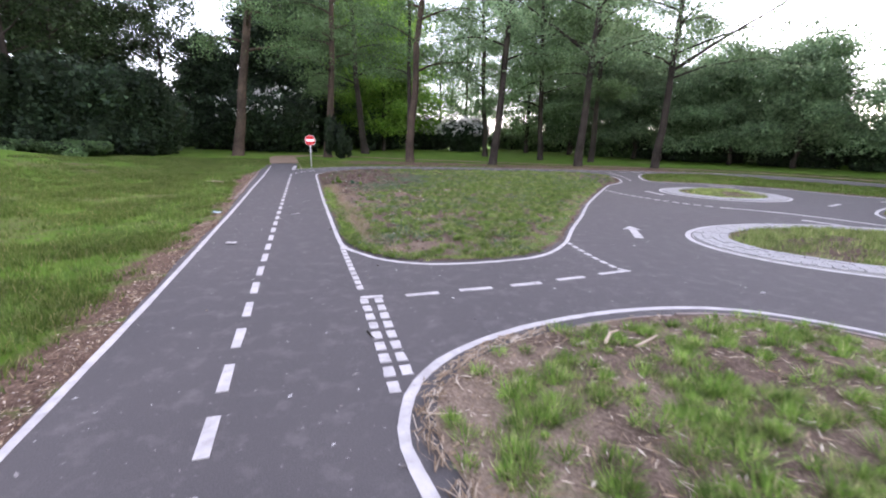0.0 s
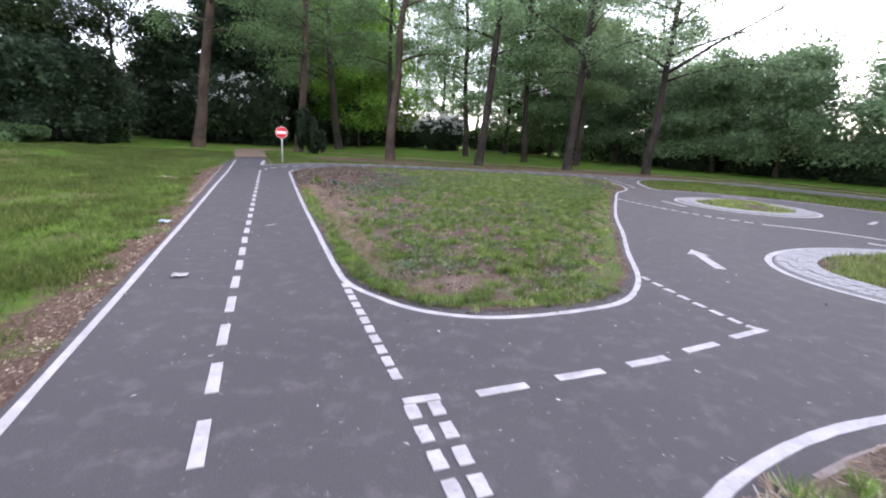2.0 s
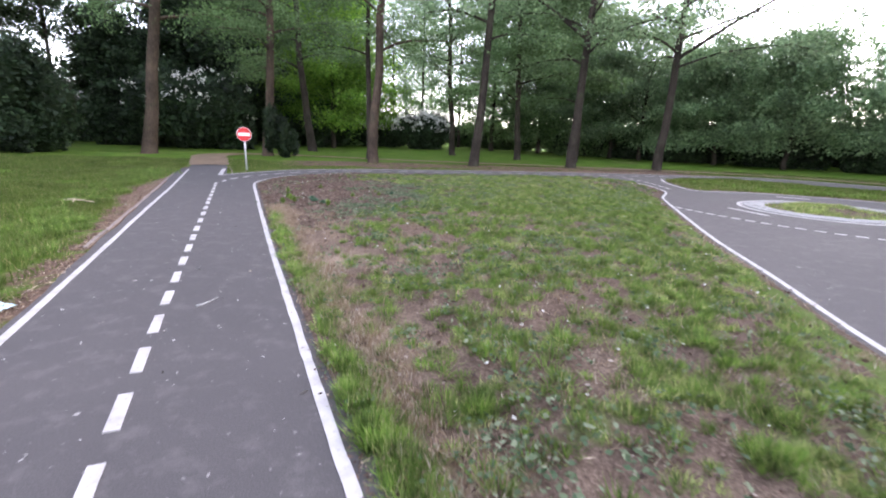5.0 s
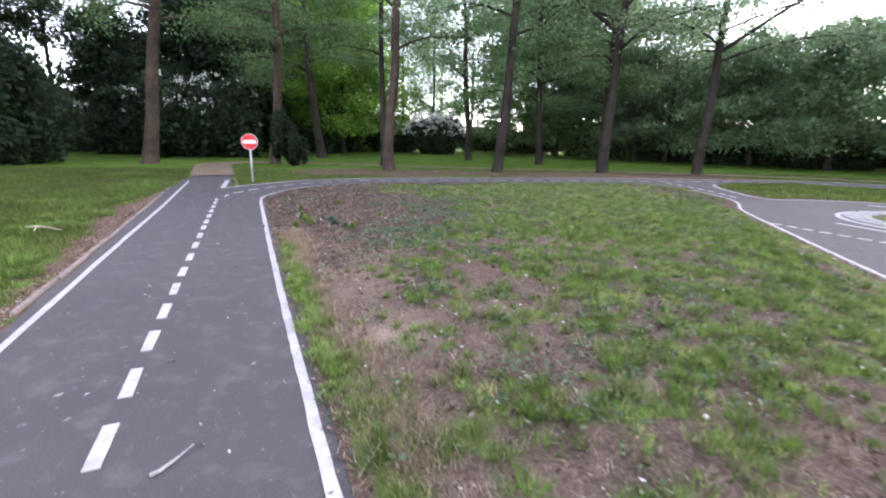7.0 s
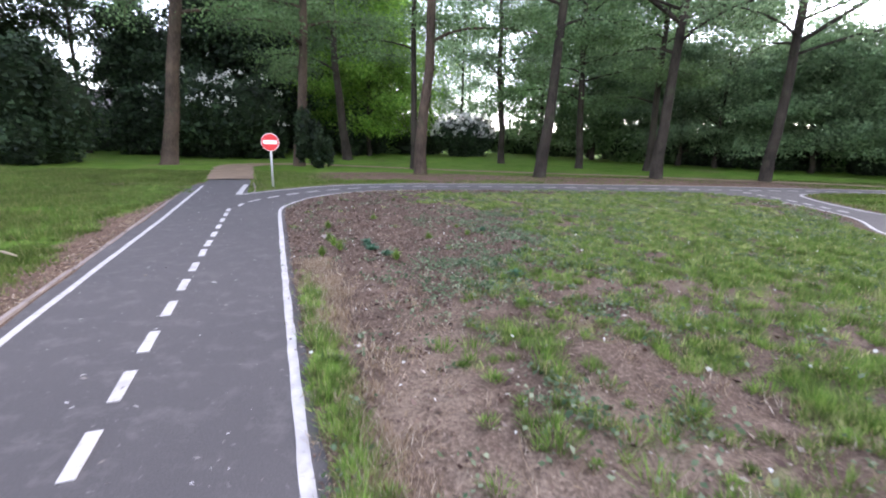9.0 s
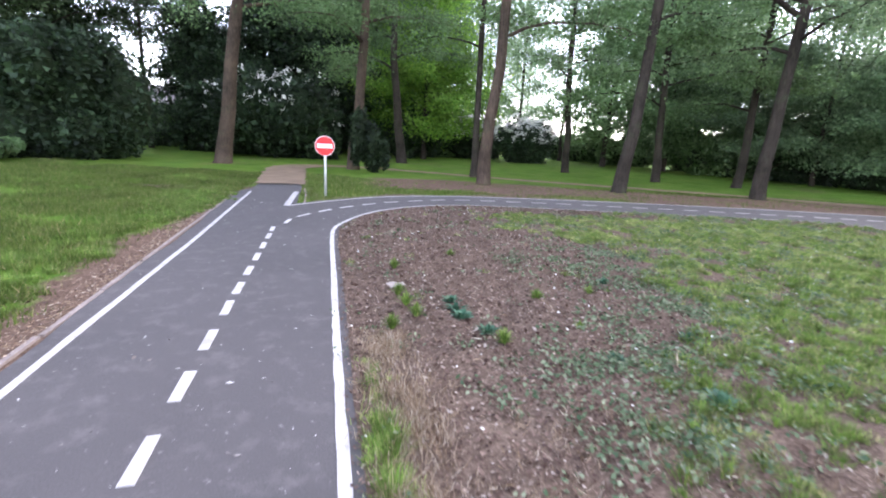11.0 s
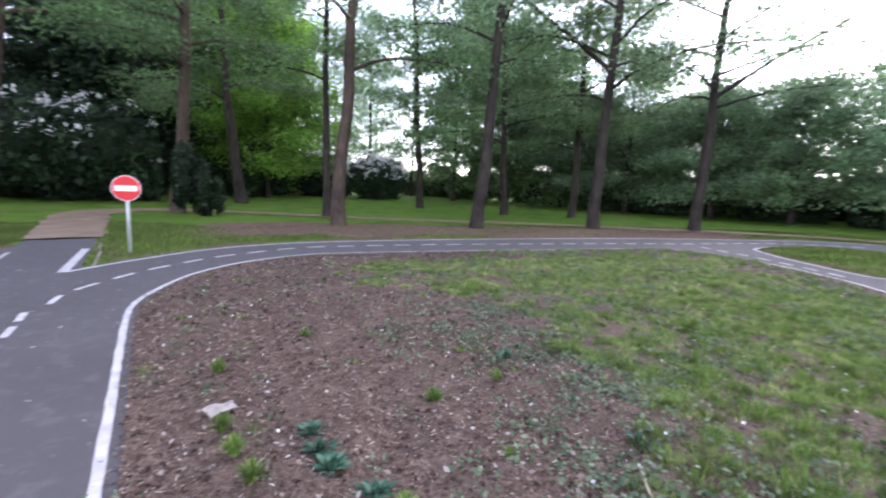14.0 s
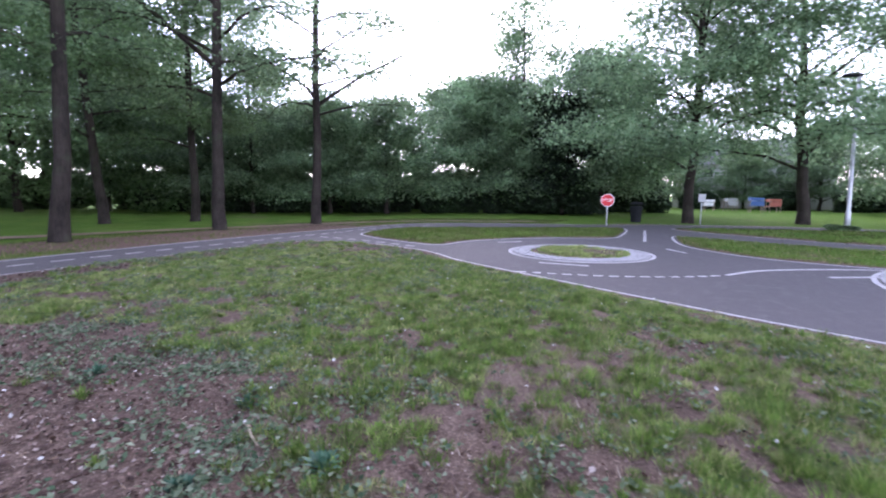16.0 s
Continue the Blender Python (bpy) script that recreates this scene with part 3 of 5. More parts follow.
def dusty(x, y):
    """Pale, trodden dust: two worn patches and a thin scatter."""
    c = spot(x, y, -1.58, 9.07, 0.34, 0.26) + 0.6 * spot(x, y, -0.9, 9.6, 0.30, 0.25) + 0.5 * spot(x, y, -1.9, 10.4, 0.22, 0.7) + 0.5 * spot(x, y, 0.34, 5.38, 0.7, 0.26) + 0.5 * spot(x, y, -1.0, 7.1, 0.25, 0.5)
    return np.clip(c * (0.2 + 1.1 * fnoise(x, y, 0.3, 34)) + 0.22 * step01(0.60, 0.78, fnoise(x, y, 0.5, 35)) * (y < 13) + (y < 4.2) * (x > 0) * (0.05 + 0.45 * step01(0.42, 0.62, fnoise(x, y, 0.5, 29))), 0, 0.8)


def cover_a(x, y, d):
    g = step01(-0.35, 0.35, turf_side(x, y))
    c = 0.05 + g * (0.29 + 0.05 * step01(-0.6, 0.6, x) + 0.16 * step01(11.5, 15.0, y) + 0.18 * (fnoise(x, y, 1.6, 31) - 0.48)) + (0.3 + 0.45 * g) * (fnoise(x, y, 0.42, 32) - 0.5) + (0.2 + 1.4 * g) * (fnoise(x, y, 0.21, 36) - 0.5)
    c += 0.22 * g * step01(0.0, 3.0, x)
    c -= 0.8 * fnoise(x, y, 0.3, 30) * (spot(x, y, 0.34, 5.38, 0.8, 0.30) + spot(x, y, 1.8, 7.2, 0.35, 0.45) + spot(x, y, -1.0, 7.1, 0.4, 0.6) + spot(x, y, -1.58, 9.07, 0.5, 0.4) + spot(x, y, -0.9, 9.6, 0.4, 0.32) + spot(x, y, -0.45, 8.8, 0.45, 0.3) + spot(x, y, 6.1, 17.6, 0.9, 2.0))
    c -= 0.45 * spot(x, y, 6.2, 17.8, 0.8, 2.2)
    c -= 0.5 * step01(19.2, 19.9, y - 0.06 * x + 0.8 * (fnoise(x, y, 1.1, 38) - 0.5))
    c += 0.75 * np.exp(-((d - 0.13) / 0.08) ** 2) * (y < 12.5) * (0.55 + 1.1 * fnoise(x, y, 0.8, 37))
    return np.clip(c * step01(0.0, 0.10, d), 0, 1)


def cover_s(x, y, d):
    c = 0.40 + 0.25 * (fnoise(x, y, 0.9, 41) - 0.47) + 0.8 * (fnoise(x, y, 0.36, 42) - 0.5) + 1.1 * (fnoise(x, y, 0.16, 43) - 0.5) - 0.4 * (spot(x, y, 2.8, 2.3, 0.35, 0.2) + spot(x, y, 3.4, 2.4, 0.4, 0.25))
    return np.clip(c * step01(0.05, 0.30, d), 0, 1)


def cover_full(x, y, d):
    return np.clip((0.92 + 0.4 * (vnoise(x, y, 1.2, 51) - 0.5) + 0.5 * (vnoise(x, y, 0.4, 52) - 0.5)) * step01(0.0, 0.25, d), 0, 1)


def cover_bed(x, y, d):
    return np.clip((0.40 + 1.6 * (fnoise(x, y, 0.45, 53) - 0.5)) * step01(0.0, 0.12, d), 0, 1)


RIM_GAP = 0.085 + 0.06 * (fnoise(ISLAND_A[:, 0], ISLAND_A[:, 1], 0.5, 39) - 0.5) + 0.07 * (1 - step01(5.3, 6.6, ISLAND_A[:, 1]))
mound_a = mound("grass_island", ISLAND_A + (shrink(ISLAND_A, 1.0) - ISLAND_A) * RIM_GAP[:, None], 0.105, "patchy grass island with bare soil and dead leaves", cover_a)
mound_s = mound("grass_island", shrink(SOUTH, 0.17), 0.16, "rough grass island with tufts, straw and soil", cover_s)
mound_n = mound("grass_island", shrink(NORTH, 0.12), 0.4, "green grass strip between two asphalt lanes", cover_full, mat=GROUND)
mound_e = mound("grass_island", shrink(EAST, 0.12), 0.5, "green grass strip beside the plaza", cover_full, mat=GROUND)
mound_f = mound("grass_island", shrink(FAR_EAST, 0.10), 0.5, "long green grass strip between lane and far path", cover_full, mat=GROUND)
GRASS_OVAL = np.stack([7.25 + 2.25 * np.cos(ANGLES), 6.40 + 1.42 * np.sin(ANGLES)], 1)
GRASS_ROUND = np.stack([8.70 + 1.20 * np.cos(ANGLES), 13.55 + 1.20 * np.sin(ANGLES)], 1)
mound_o = mound("grass_island", GRASS_OVAL, 0.13, "oval grass bed with bare soil ringed by granite setts", cover_bed, 0.10)
mound_r = mound("grass_island", GRASS_ROUND, 0.2, "round grass bed ringed by granite setts", cover_bed, 0.08)


# ---- scattered growth ----
def sample(ob, count, weight):
    """Random places on a sheet, with the height there, kept by the share that weight gives."""
    me = ob.data
    co = np.empty(len(me.vertices) * 3, np.float32)
    me.vertices.foreach_get("co", co)
    co = co.reshape(-1, 3).astype(float)
    me.calc_loop_triangles()
    tri = np.empty(len(me.loop_triangles) * 3, np.int32)
    me.loop_triangles.foreach_get("vertices", tri)
    tri = tri.reshape(-1, 3)
    a, b, c = co[tri[:, 0]], co[tri[:, 1]], co[tri[:, 2]]
    area = np.abs(np.cross(b - a, c - a)[:, 2]) / 2
    w = area * weight(*((a + b + c) / 3)[:, :2].T)
    pick = np.random.choice(len(tri), count, p=w / w.sum())
    u, v = np.random.rand(count, 1), np.random.rand(count, 1)
    flip = (u + v) > 1
    u, v = np.where(flip, 1 - u, u), np.where(flip, 1 - v, v)
    return a[pick] + (b[pick] - a[pick]) * u + (c[pick] - a[pick]) * v


def blades(name, roots, height, width, spread, mat, label):
    """Grass: one bent, pointed blade at each root."""
    n = len(roots)
    az, h = np.random.uniform(0, 2 * np.pi, n), height * np.random.uniform(0.5, 1.25, n)
    w = width * np.random.uniform(0.7, 1.3, n)
    lean, way = h * spread * np.random.uniform(0.1, 1.1, n), np.random.uniform(0, 2 * np.pi, n)
    side = np.stack([np.cos(az), np.sin(az), np.zeros(n)], 1) * (w / 2)[:, None]
    top = roots + np.stack([np.cos(way) * lean, np.sin(way) * lean, h], 1)
    low = roots - np.array((0, 0, 0.006))
    return tagged(soup(name, np.stack([low - side, low + side, top], 1), 3, mat), label, "grass", kind="stuff")


def flakes(centres, size, normal_up=0.0, long=1.6, sides=4):
    """Leaf-shaped faces of random turn, with four corners or three."""
    n = len(centres)
    a = np.random.normal(size=(n, 3))
    a[:, 2] *= 1 - normal_up
    a /= np.linalg.norm(a, axis=1, keepdims=True)
    b = np.random.normal(size=(n, 3))
    b[:, 2] *= 1 - normal_up
    b -= a * (a * b).sum(1, keepdims=True)
    b /= np.linalg.norm(b, axis=1, keepdims=True)
    s = (size * np.random.uniform(0.6, 1.4, n))[:, None]
    bend = np.cross(a, b) * s * 0.18
    if sides == 3:
        return np.stack([centres + a * s * long / 2, centres - a * s * long / 3 + b * s * 0.55, centres - a * s * long / 3 - b * s * 0.55], 1)
    return np.stack([centres - a * s * long / 2, centres + b * s / 2 + bend, centres + a * s * long / 2, centres - b * s / 2 + bend], 1)


def tufted(roots, spread_m, each):
    return np.repeat(roots, each, 0) + np.concatenate([np.random.normal(scale=spread_m, size=(len(roots) * each, 2)), np.zeros((len(roots) * each, 1))], 1)


def low_edge(x, y):
    """Falls to nothing along the island's east edge, where the growth is short."""
    return np.where((x > 0.8) & (y > 5.5) & (y < 19), step01(0.10, 0.85, edge_distance(ISLAND_A[::2], x, y)), 1.0)


def weight_a(x, y):
    return low_edge(x, y) * step01(0.34, 0.70, cover_a(x, y, edge_distance(ISLAND_A[::2], x, y) - 0.1)) + 0.006


def weight_s(x, y):
    return cover_s(x, y, edge_distance(SOUTH[::2], x, y) - 0.17) ** 3 * (y > -1.5) + 0.0003


def weight_full(x, y):
    return 0.2 + vnoise(x, y, 0.4, 52)


blades("grass", tufted(sample(mound_a, 6800, weight_a), 0.03, 22), 0.045, 0.0065, 0.9, BLADE, "short patchy grass tufts on the island")
blades("grass", tufted(sample(mound_a, 1000, weight_a), 0.035, 40), 0.06, 0.007, 0.7, BLADE, "longer grass tufts on the island")
blades("grass", tufted(sample(mound_s, 1100, weight_s), 0.04, 45), 0.055, 0.006, 0.8, BLADE, "tufted grass on the near island")


def thick_tufts(sheet, count, weight, each, height, label):
    """Round clumps of grass that fan out from one root."""
    roots = sample(sheet, count, weight)
    size = np.random.uniform(0.5, 1.05, count) + 0.9 * np.random.rand(count) ** 2.5
    n = count * each
    way, out = np.random.uniform(0, 2 * np.pi, n), np.sqrt(np.random.rand(n))
    k = np.repeat(size, each)
    foot = np.repeat(roots, each, 0) + np.stack([np.cos(way) * out * 0.05 * k, np.sin(way) * out * 0.05 * k, np.full(n, -0.005)], 1)
    h = height * k * (1.05 - 0.5 * out) * np.random.uniform(0.7, 1.2, n)
    lean = height * k * out * np.random.uniform(0.4, 1.0, n)
    turn = way + np.random.normal(scale=0.5, size=n)
    tip = foot + np.stack([np.cos(turn) * lean, np.sin(turn) * lean, h], 1)
    side = np.stack([-np.sin(turn), np.cos(turn), np.zeros(n)], 1) * 0.0034
    return tagged(soup("grass", np.stack([foot - side, foot + side, tip], 1), 3, BLADE_TUFT), label, "grass", kind="stuff")


def weight_tuft(x, y):
    g = step01(-0.6, 0.3, turf_side(x, y))
    return low_edge(x, y) * (0.03 + 0.30 * g + 0.7 * weight_a(x, y)) * (0.06 + g) * (1.2 - 0.8 * step01(13, 18, y)) * (0.5 + step01(0.42, 0.6, fnoise(x, y, 0.25, 75)))


thick_tufts(mound_a, 3900, weight_tuft, 66, 0.075, "thick green grass clumps on bare soil")
def weight_dry(x, y):
    d = edge_distance(ISLAND_A[::2], x, y)
    return np.exp(-((d - 0.36) / 0.14) ** 2) * (x < 0) * (y < 13) * (0.15 + step01(0.4, 0.6, fnoise(x, y, 0.45, 76))) + 0.03 * (y < 12)


blades("dry_grass", tufted(sample(mound_a, 1300, weight_dry), 0.04, 22), 0.06, 0.005, 1.3, STRAW, "dry yellow grass along the island's worn edge")
thick_tufts(mound_a, 330, lambda x, y: np.exp(-((edge_distance(ISLAND_A[::2], x, y) - 0.20) / 0.05) ** 2) * (x < 0.2) * (y < 11.8) * (0.2 + step01(0.4, 0.55, fnoise(x, y, 0.6, 77))), 50, 0.075, "row of green grass clumps along the painted edge")
thick_tufts(mound_s, 1150, lambda x, y: (weight_s(x, y) + 0.06) * (y > -1.5), 70, 0.082, "thick green grass clumps beside straw")
blades("grass", sample(mound_o, 15000, lambda x, y: cover_bed(x, y, 1.0) ** 3 + 0.01), 0.09, 0.010, 0.8, BLADE, "grass in the oval bed")
blades("grass", sample(mound_r, 6000, lambda x, y: cover_bed(x, y, 1.0) ** 3 + 0.01), 0.08, 0.014, 0.8, BLADE, "grass in the round bed")
blades("grass", sample(mound_n, 22000, weight_full), 0.07, 0.02, 0.8, BLADE_LAWN, "grass on the strip between lanes")
blades("grass", sample(mound_e, 22000, weight_full), 0.07, 0.02, 0.8, BLADE_LAWN, "grass on the strip by the plaza")
blades("grass", sample(mound_f, 16000, weight_full), 0.07, 0.024, 0.8, BLADE_LAWN, "grass on the strip by the far path")


def weight_lawn(x, y):
    u = left_of_track(x, y)
    return np.where((u > 0.1) & (u < 9) & (y > -1) & (y < 26), ground_cover(x, y) ** 2 * (0.25 + 1.0 / (1 + (u / 2.0) ** 2)) * (0.15 + step01(0.35, 0.6, fnoise(x, y, 0.9, 61))), 0)


def weight_verge(x, y):
    d = edge_distance(ROAD_EDGE[::3], x, y)
    return np.where((y > 18) & (left_of_track(x, y) < 0) & (d < 4) & (x < 24) & ~inside(ROAD_EDGE, x, y), ground_cover(x, y) ** 2, 0)


lawn = tufted(sample(ground, 21000, weight_lawn), 0.06, 11)
lawn[:, 2] = np.maximum(lawn[:, 2], -0.012)


def off_path(p):
    """Places that lie neither on the asphalt nor on the gravel."""
    near = np.min(np.hypot(p[:, :1] - gravel_line[None, :, 0], p[:, 1:2] - gravel_line[None, :, 1]) - widths[None] - 0.03, axis=1)
    return p[(near > 0) & ~inside(ROAD_EDGE, p[:, 0], p[:, 1])]


lawn = np.concatenate([off_path(q) for q in np.array_split(lawn, 40)])
blades("grass", lawn, 0.085, 0.011, 0.9, BLADE_LAWN, "uneven lawn grass beside the track")


def weight_border(x, y):
    u = left_of_track(x, y)
    return np.where((u > 0.2) & (u < 1.6) & (y > -1) & (y < 20), step01(0.5, 0.9, ground_cover(x, y)) * (0.1 + step01(0.45, 0.6, fnoise(x, y, 0.8, 62))), 0)


thick_tufts(ground, 900, weight_border, 60, 0.11, "lush dark grass clumps along the lawn's border")
verge = sample(ground, 60000, weight_verge)
blades("grass", np.concatenate([off_path(q) for q in np.array_split(verge, 20)]), 0.07, 0.018, 0.9, BLADE_LAWN, "thin grass on the verge")

def weight_litter(x, y):
    bare = 1 - cover_a(x, y, edge_distance(ISLAND_A[::2], x, y) - 0.1)
    return (0.05 + 1.6 * (1 - step01(-0.5, 1.2, turf_side(x, y))) * step01(9.5, 12.5, y) + 0.9 * step01(19.0, 19.8, y) + 0.5 * spot(x, y, 6.1, 17.6, 1.0, 2.0) + 0.22) * bare ** 2 * (0.3 + 1.4 * fnoise(x, y, 0.45, 78)) + 0.03


leaves = sample(mound_a, 62000, weight_litter)
leaves[:, 2] += 0.006
tagged(soup("leaf_litter", flakes(leaves, 0.0135, 0.80), 4, LITTER), "dry brown fallen leaves on bare soil", "leaf litter", kind="stuff")
leaves = sample(mound_a, 12000, lambda x, y: weight_litter(x, y) + 0.25)
leaves[:, 2] += 0.012
tagged(soup("leaf_litter", flakes(leaves, 0.024, 0.66, 1.7), 4, LITTER), "larger curled leaves, bleached and brown, on the soil", "leaf litter", kind="stuff")
stems = sample(mound_a, 1300, weight_litter)
stems[:, 2] += 0.012
tagged(soup("straw", flakes(stems, 0.008, 0.85, 8.0), 4, STRAW), "thin dry stems strewn over the litter", "straw", kind="stuff")
chips = sample(mound_s, 3200, lambda x, y: (1.1 - cover_s(x, y, edge_distance(SOUTH[::2], x, y) - 0.17)) * (y > -1.5))
chips[:, 2] += 0.008
tagged(soup("straw", flakes(chips, 0.011, 0.85, 6.0), 4, STRAW), "bleached straw and torn stalks on the soil", "straw", kind="stuff")
rim = np.repeat(shrink(ISLAND_A, 0.085), 10, 0)
rim = rim + np.random.normal(scale=0.03, size=rim.shape)
tagged(soup("leaf_litter", flakes(np.c_[rim, np.random.uniform(0.006, 0.010, len(rim))], 0.013, 0.95, 2.0), 4, LITTER), "leaf crumbs and soil along the island's rim", "leaf litter", kind="stuff")
rim = shrink(SOUTH, 0.13)
rim = rim[(rim[:, 1] > 0.2) & (rim[:, 0] < 1.5)]
heading = np.arctan2(*np.gradient(rim, axis=0).T[::-1])
stalks = []
for p, a in zip(np.repeat(rim, 20, 0), np.repeat(heading, 20)):
    q = p + np.random.normal(scale=(0.036, 0.036))
    a, half, wide = a + np.random.normal(scale=0.5), np.random.uniform(0.02, 0.075), np.random.uniform(0.0015, 0.004)
    d, z = np.array((math.cos(a), math.sin(a), np.random.uniform(-0.15, 0.15))), np.random.uniform(0.008, 0.030)
    n = np.array((-math.sin(a), math.cos(a), 0.4)) * wide
    stalks += [(*q, z) - d * half - n, (*q, z) + d * half - n, (*q, z) + d * half + n, (*q, z) - d * half + n]
scattered = sample(mound_s, 2600, lambda x, y: (y > -1.5) * (x < 5) * (0.2 + step01(0.45, 0.65, fnoise(x, y, 0.5, 72))))
for q in scattered:
    a, half, wide = np.random.uniform(0, 2 * np.pi), np.random.uniform(0.010, 0.042), np.random.uniform(0.0015, 0.004)
    d, n = np.array((math.cos(a), math.sin(a), np.random.uniform(-0.2, 0.2))), np.array((-math.sin(a), math.cos(a), 0.4)) * wide
    q = q + (0, 0, 0.02)
    stalks += [q - d * half - n, q + d * half - n, q + d * half + n, q - d * half + n]
tagged(soup("straw", stalks, 4, STRAW), "swept brown stalks along the island's rim", "straw", kind="stuff")


def weight_weed(x, y):
    g = turf_side(x, y)
    return low_edge(x, y) * 0.03 + low_edge(x, y) * 0.35 * step01(-0.4, 0.6, g) * step01(0.48, 0.65, fnoise(x, y, 0.6, 71)) + 0.85 * np.exp(-((g + 0.35) / 0.75) ** 2) * step01(10.5, 12.5, y) * (1 - step01(15.5, 17, y)) * (0.2 + step01(0.42, 0.6, fnoise(x, y, 0.35, 73)))


weeds = tufted(sample(mound_a, 2700, weight_weed), 0.06, 9)
weeds[:, 2] += np.random.uniform(0.01, 0.05, len(weeds))
tagged(soup("low_weeds", flakes(weeds, 0.023, 0.5), 4, WEED), "low grey-green weeds creeping over the soil", "weeds", kind="stuff")
daisies = sample(mound_a, 420, lambda x, y: 1.0 + 0 * x)
daisies[:, 2] += 0.03
tagged(soup("fallen_petals", flakes(daisies, 0.022, 0.6, 1.3), 4, BLOSSOM), "small white petals lying in the grass", "petals", kind="stuff")
bits = np.random.uniform((-9, -1), (4, 22), (5000, 2))
bits = bits[inside(shrink(ROAD_EDGE, 0.1), *bits.T) & ~inside(ISLAND_A, *bits.T) & ~inside(SOUTH, *bits.T)]
tagged(soup("fallen_bits", flakes(np.c_[bits, np.full(len(bits), 0.009)], 0.006 + 0.016 * np.random.rand(len(bits)) ** 4, 0.9, 2.4), 4, PETAL), "scattered bud scales and leaf scraps on the asphalt", "litter", kind="stuff")
edge_mess = np.array([track(s, np.interp(s, [8, 10, 16, 21], [-0.03, -0.14, -0.25, -0.38]) - abs(np.random.normal(scale=0.17))) for s in np.random.uniform(-2, 21, 11000)])
mess = np.c_[edge_mess, np.random.uniform(-0.004, 0.018, len(edge_mess))]
tagged(soup("leaf_litter", flakes(mess[::2], 0.004 + 0.009 * np.random.rand(len(mess[::2])), 0.80, 3.0), 4, LITTER), "dry leaves and stalks along the track's edge", "leaf litter", kind="stuff")
tagged(soup("straw", flakes(mess[1::2], 0.004 + 0.006 * np.random.rand(len(mess[1::2])), 0.80, 4.0), 4, STRAW), "bleached straw and bud scales along the track's edge", "straw", kind="stuff")


# ---- setts round the two beds ----
def sett_ring(owner, outer, inner, rows, seed):
    """Granite setts in rows between two outlines, each one a block of its own on shared meshes."""
    rnd = random.Random(seed)
    shapes = []
    for k in range(4):
        bm = rounded_box(1, 1, 0.06, 0.012, 1)
        for v in bm.verts:
            v.co.x += rnd.uniform(-0.05, 0.05)
            v.co.y += rnd.uniform(-0.05, 0.05)
        me = bpy.data.meshes.new("sett")
        bm.to_mesh(me)
        bm.free()
        me.materials.append(SETT)
        shapes.append(me)
    for r in range(rows):
        f = (r + 0.5) / rows
        ring = outer * (1 - f) + inner * f
        seg = np.linalg.norm(np.roll(ring, -1, 0) - ring, axis=1)
        run = np.concatenate([[0], np.cumsum(seg)])
        closed = np.concatenate([ring, ring[:1]])
        depth = np.linalg.norm(outer - inner, axis=1).mean() / rows
        count = int(run[-1] / (depth * 1.25))
        for k in range(count):
            q = (k + 0.5 * (r % 2)) / count * run[-1]
            p = np.array([np.interp(q, run, closed[:, 0]), np.interp(q, run, closed[:, 1])])
            p2 = np.array([np.interp(q + 0.05, run, closed[:, 0]), np.interp(q + 0.05, run, closed[:, 1])])
            ob = new("sett", shapes[rnd.randrange(4)])
            ob.parent = owner
            ob.matrix_basis = Matrix.LocRotScale((p[0], p[1], rnd.uniform(-0.006, 0.004)), Euler((rnd.uniform(-.03, .03), rnd.uniform(-.03, .03), math.atan2(*(p2 - p)[::-1]) + rnd.uniform(-.05, .05))), (run[-1] / count * 0.94, depth * 0.92, 1))


def annulus(name, outer, inner, z, mat, label):
    n = len(outer)
    ob = part(name, np.concatenate([np.c_[outer, np.full(n, z)], np.c_[inner, np.full(n, z)]]), [(i, (i + 1) % n, n + (i + 1) % n, n + i) for i in range(n)], mat)
    return tagged(ob, label, "paving", kind="structure")


MORTAR = speckled("sett_joint", (0.20, 0.19, 0.18), (0.42, 0.40, 0.38), 60, 4)
ring_oval = annulus("sett_ring", shrink(OVAL, 0.06), GRASS_OVAL, 0.006, MORTAR, "pale granite setts round the oval grass bed")
ring_round = annulus("sett_ring", shrink(ROUND, 0.06), GRASS_ROUND, 0.006, MORTAR, "pale granite setts round the round grass bed")

# ---- concrete edgings ----
def edging(points, label):
    owner = tagged(new("edging"), label, "edging", kind="structure")
    line = spline(points, 0.05)
    run = np.concatenate([[0], np.cumsum(np.linalg.norm(np.diff(line, axis=0), axis=1))])
    at = 0.0
    while at < run[-1] - 0.3:
        q = np.linspace(at, min(at + 0.97, run[-1]), 4)
        seg = np.stack([np.interp(q, run, line[:, 0]), np.interp(q, run, line[:, 1])], 1)
        ribbon("edging_stone", seg + np.random.uniform(-0.008, 0.008, 2), 0.04, random.uniform(0.002, 0.018), 0.09, EDGE_STONE, owner)
        at += 1.0
    return owner


edging([track(9.0, -0.12), track(12, -0.17), track(15, -0.22), track(17.5, -0.27), track(20.6, -0.35)], "half-buried concrete edging stones beside the track")
edging([(-6.45, 19.25), (-7.0, 20.7), (-7.62, 22.2)], "concrete edging stones beside the gravel path")
edging(list(map(tuple, shrink(SOUTH, 0.17)[(shrink(SOUTH, 0.17)[:, 0] > 1.6) & (shrink(SOUTH, 0.17)[:, 1] > 1.0)][::4])), "concrete edging stones round the near island")


# ---- signs ----
def pole(owner, height, radius, mat, name="post"):
    v, f = tube([(0, 0, -0.05), (0, 0, height * 0.5), (0, 0, height)], [radius] * 3, 12)
    return part(name, v, f, mat, owner, smooth=True)


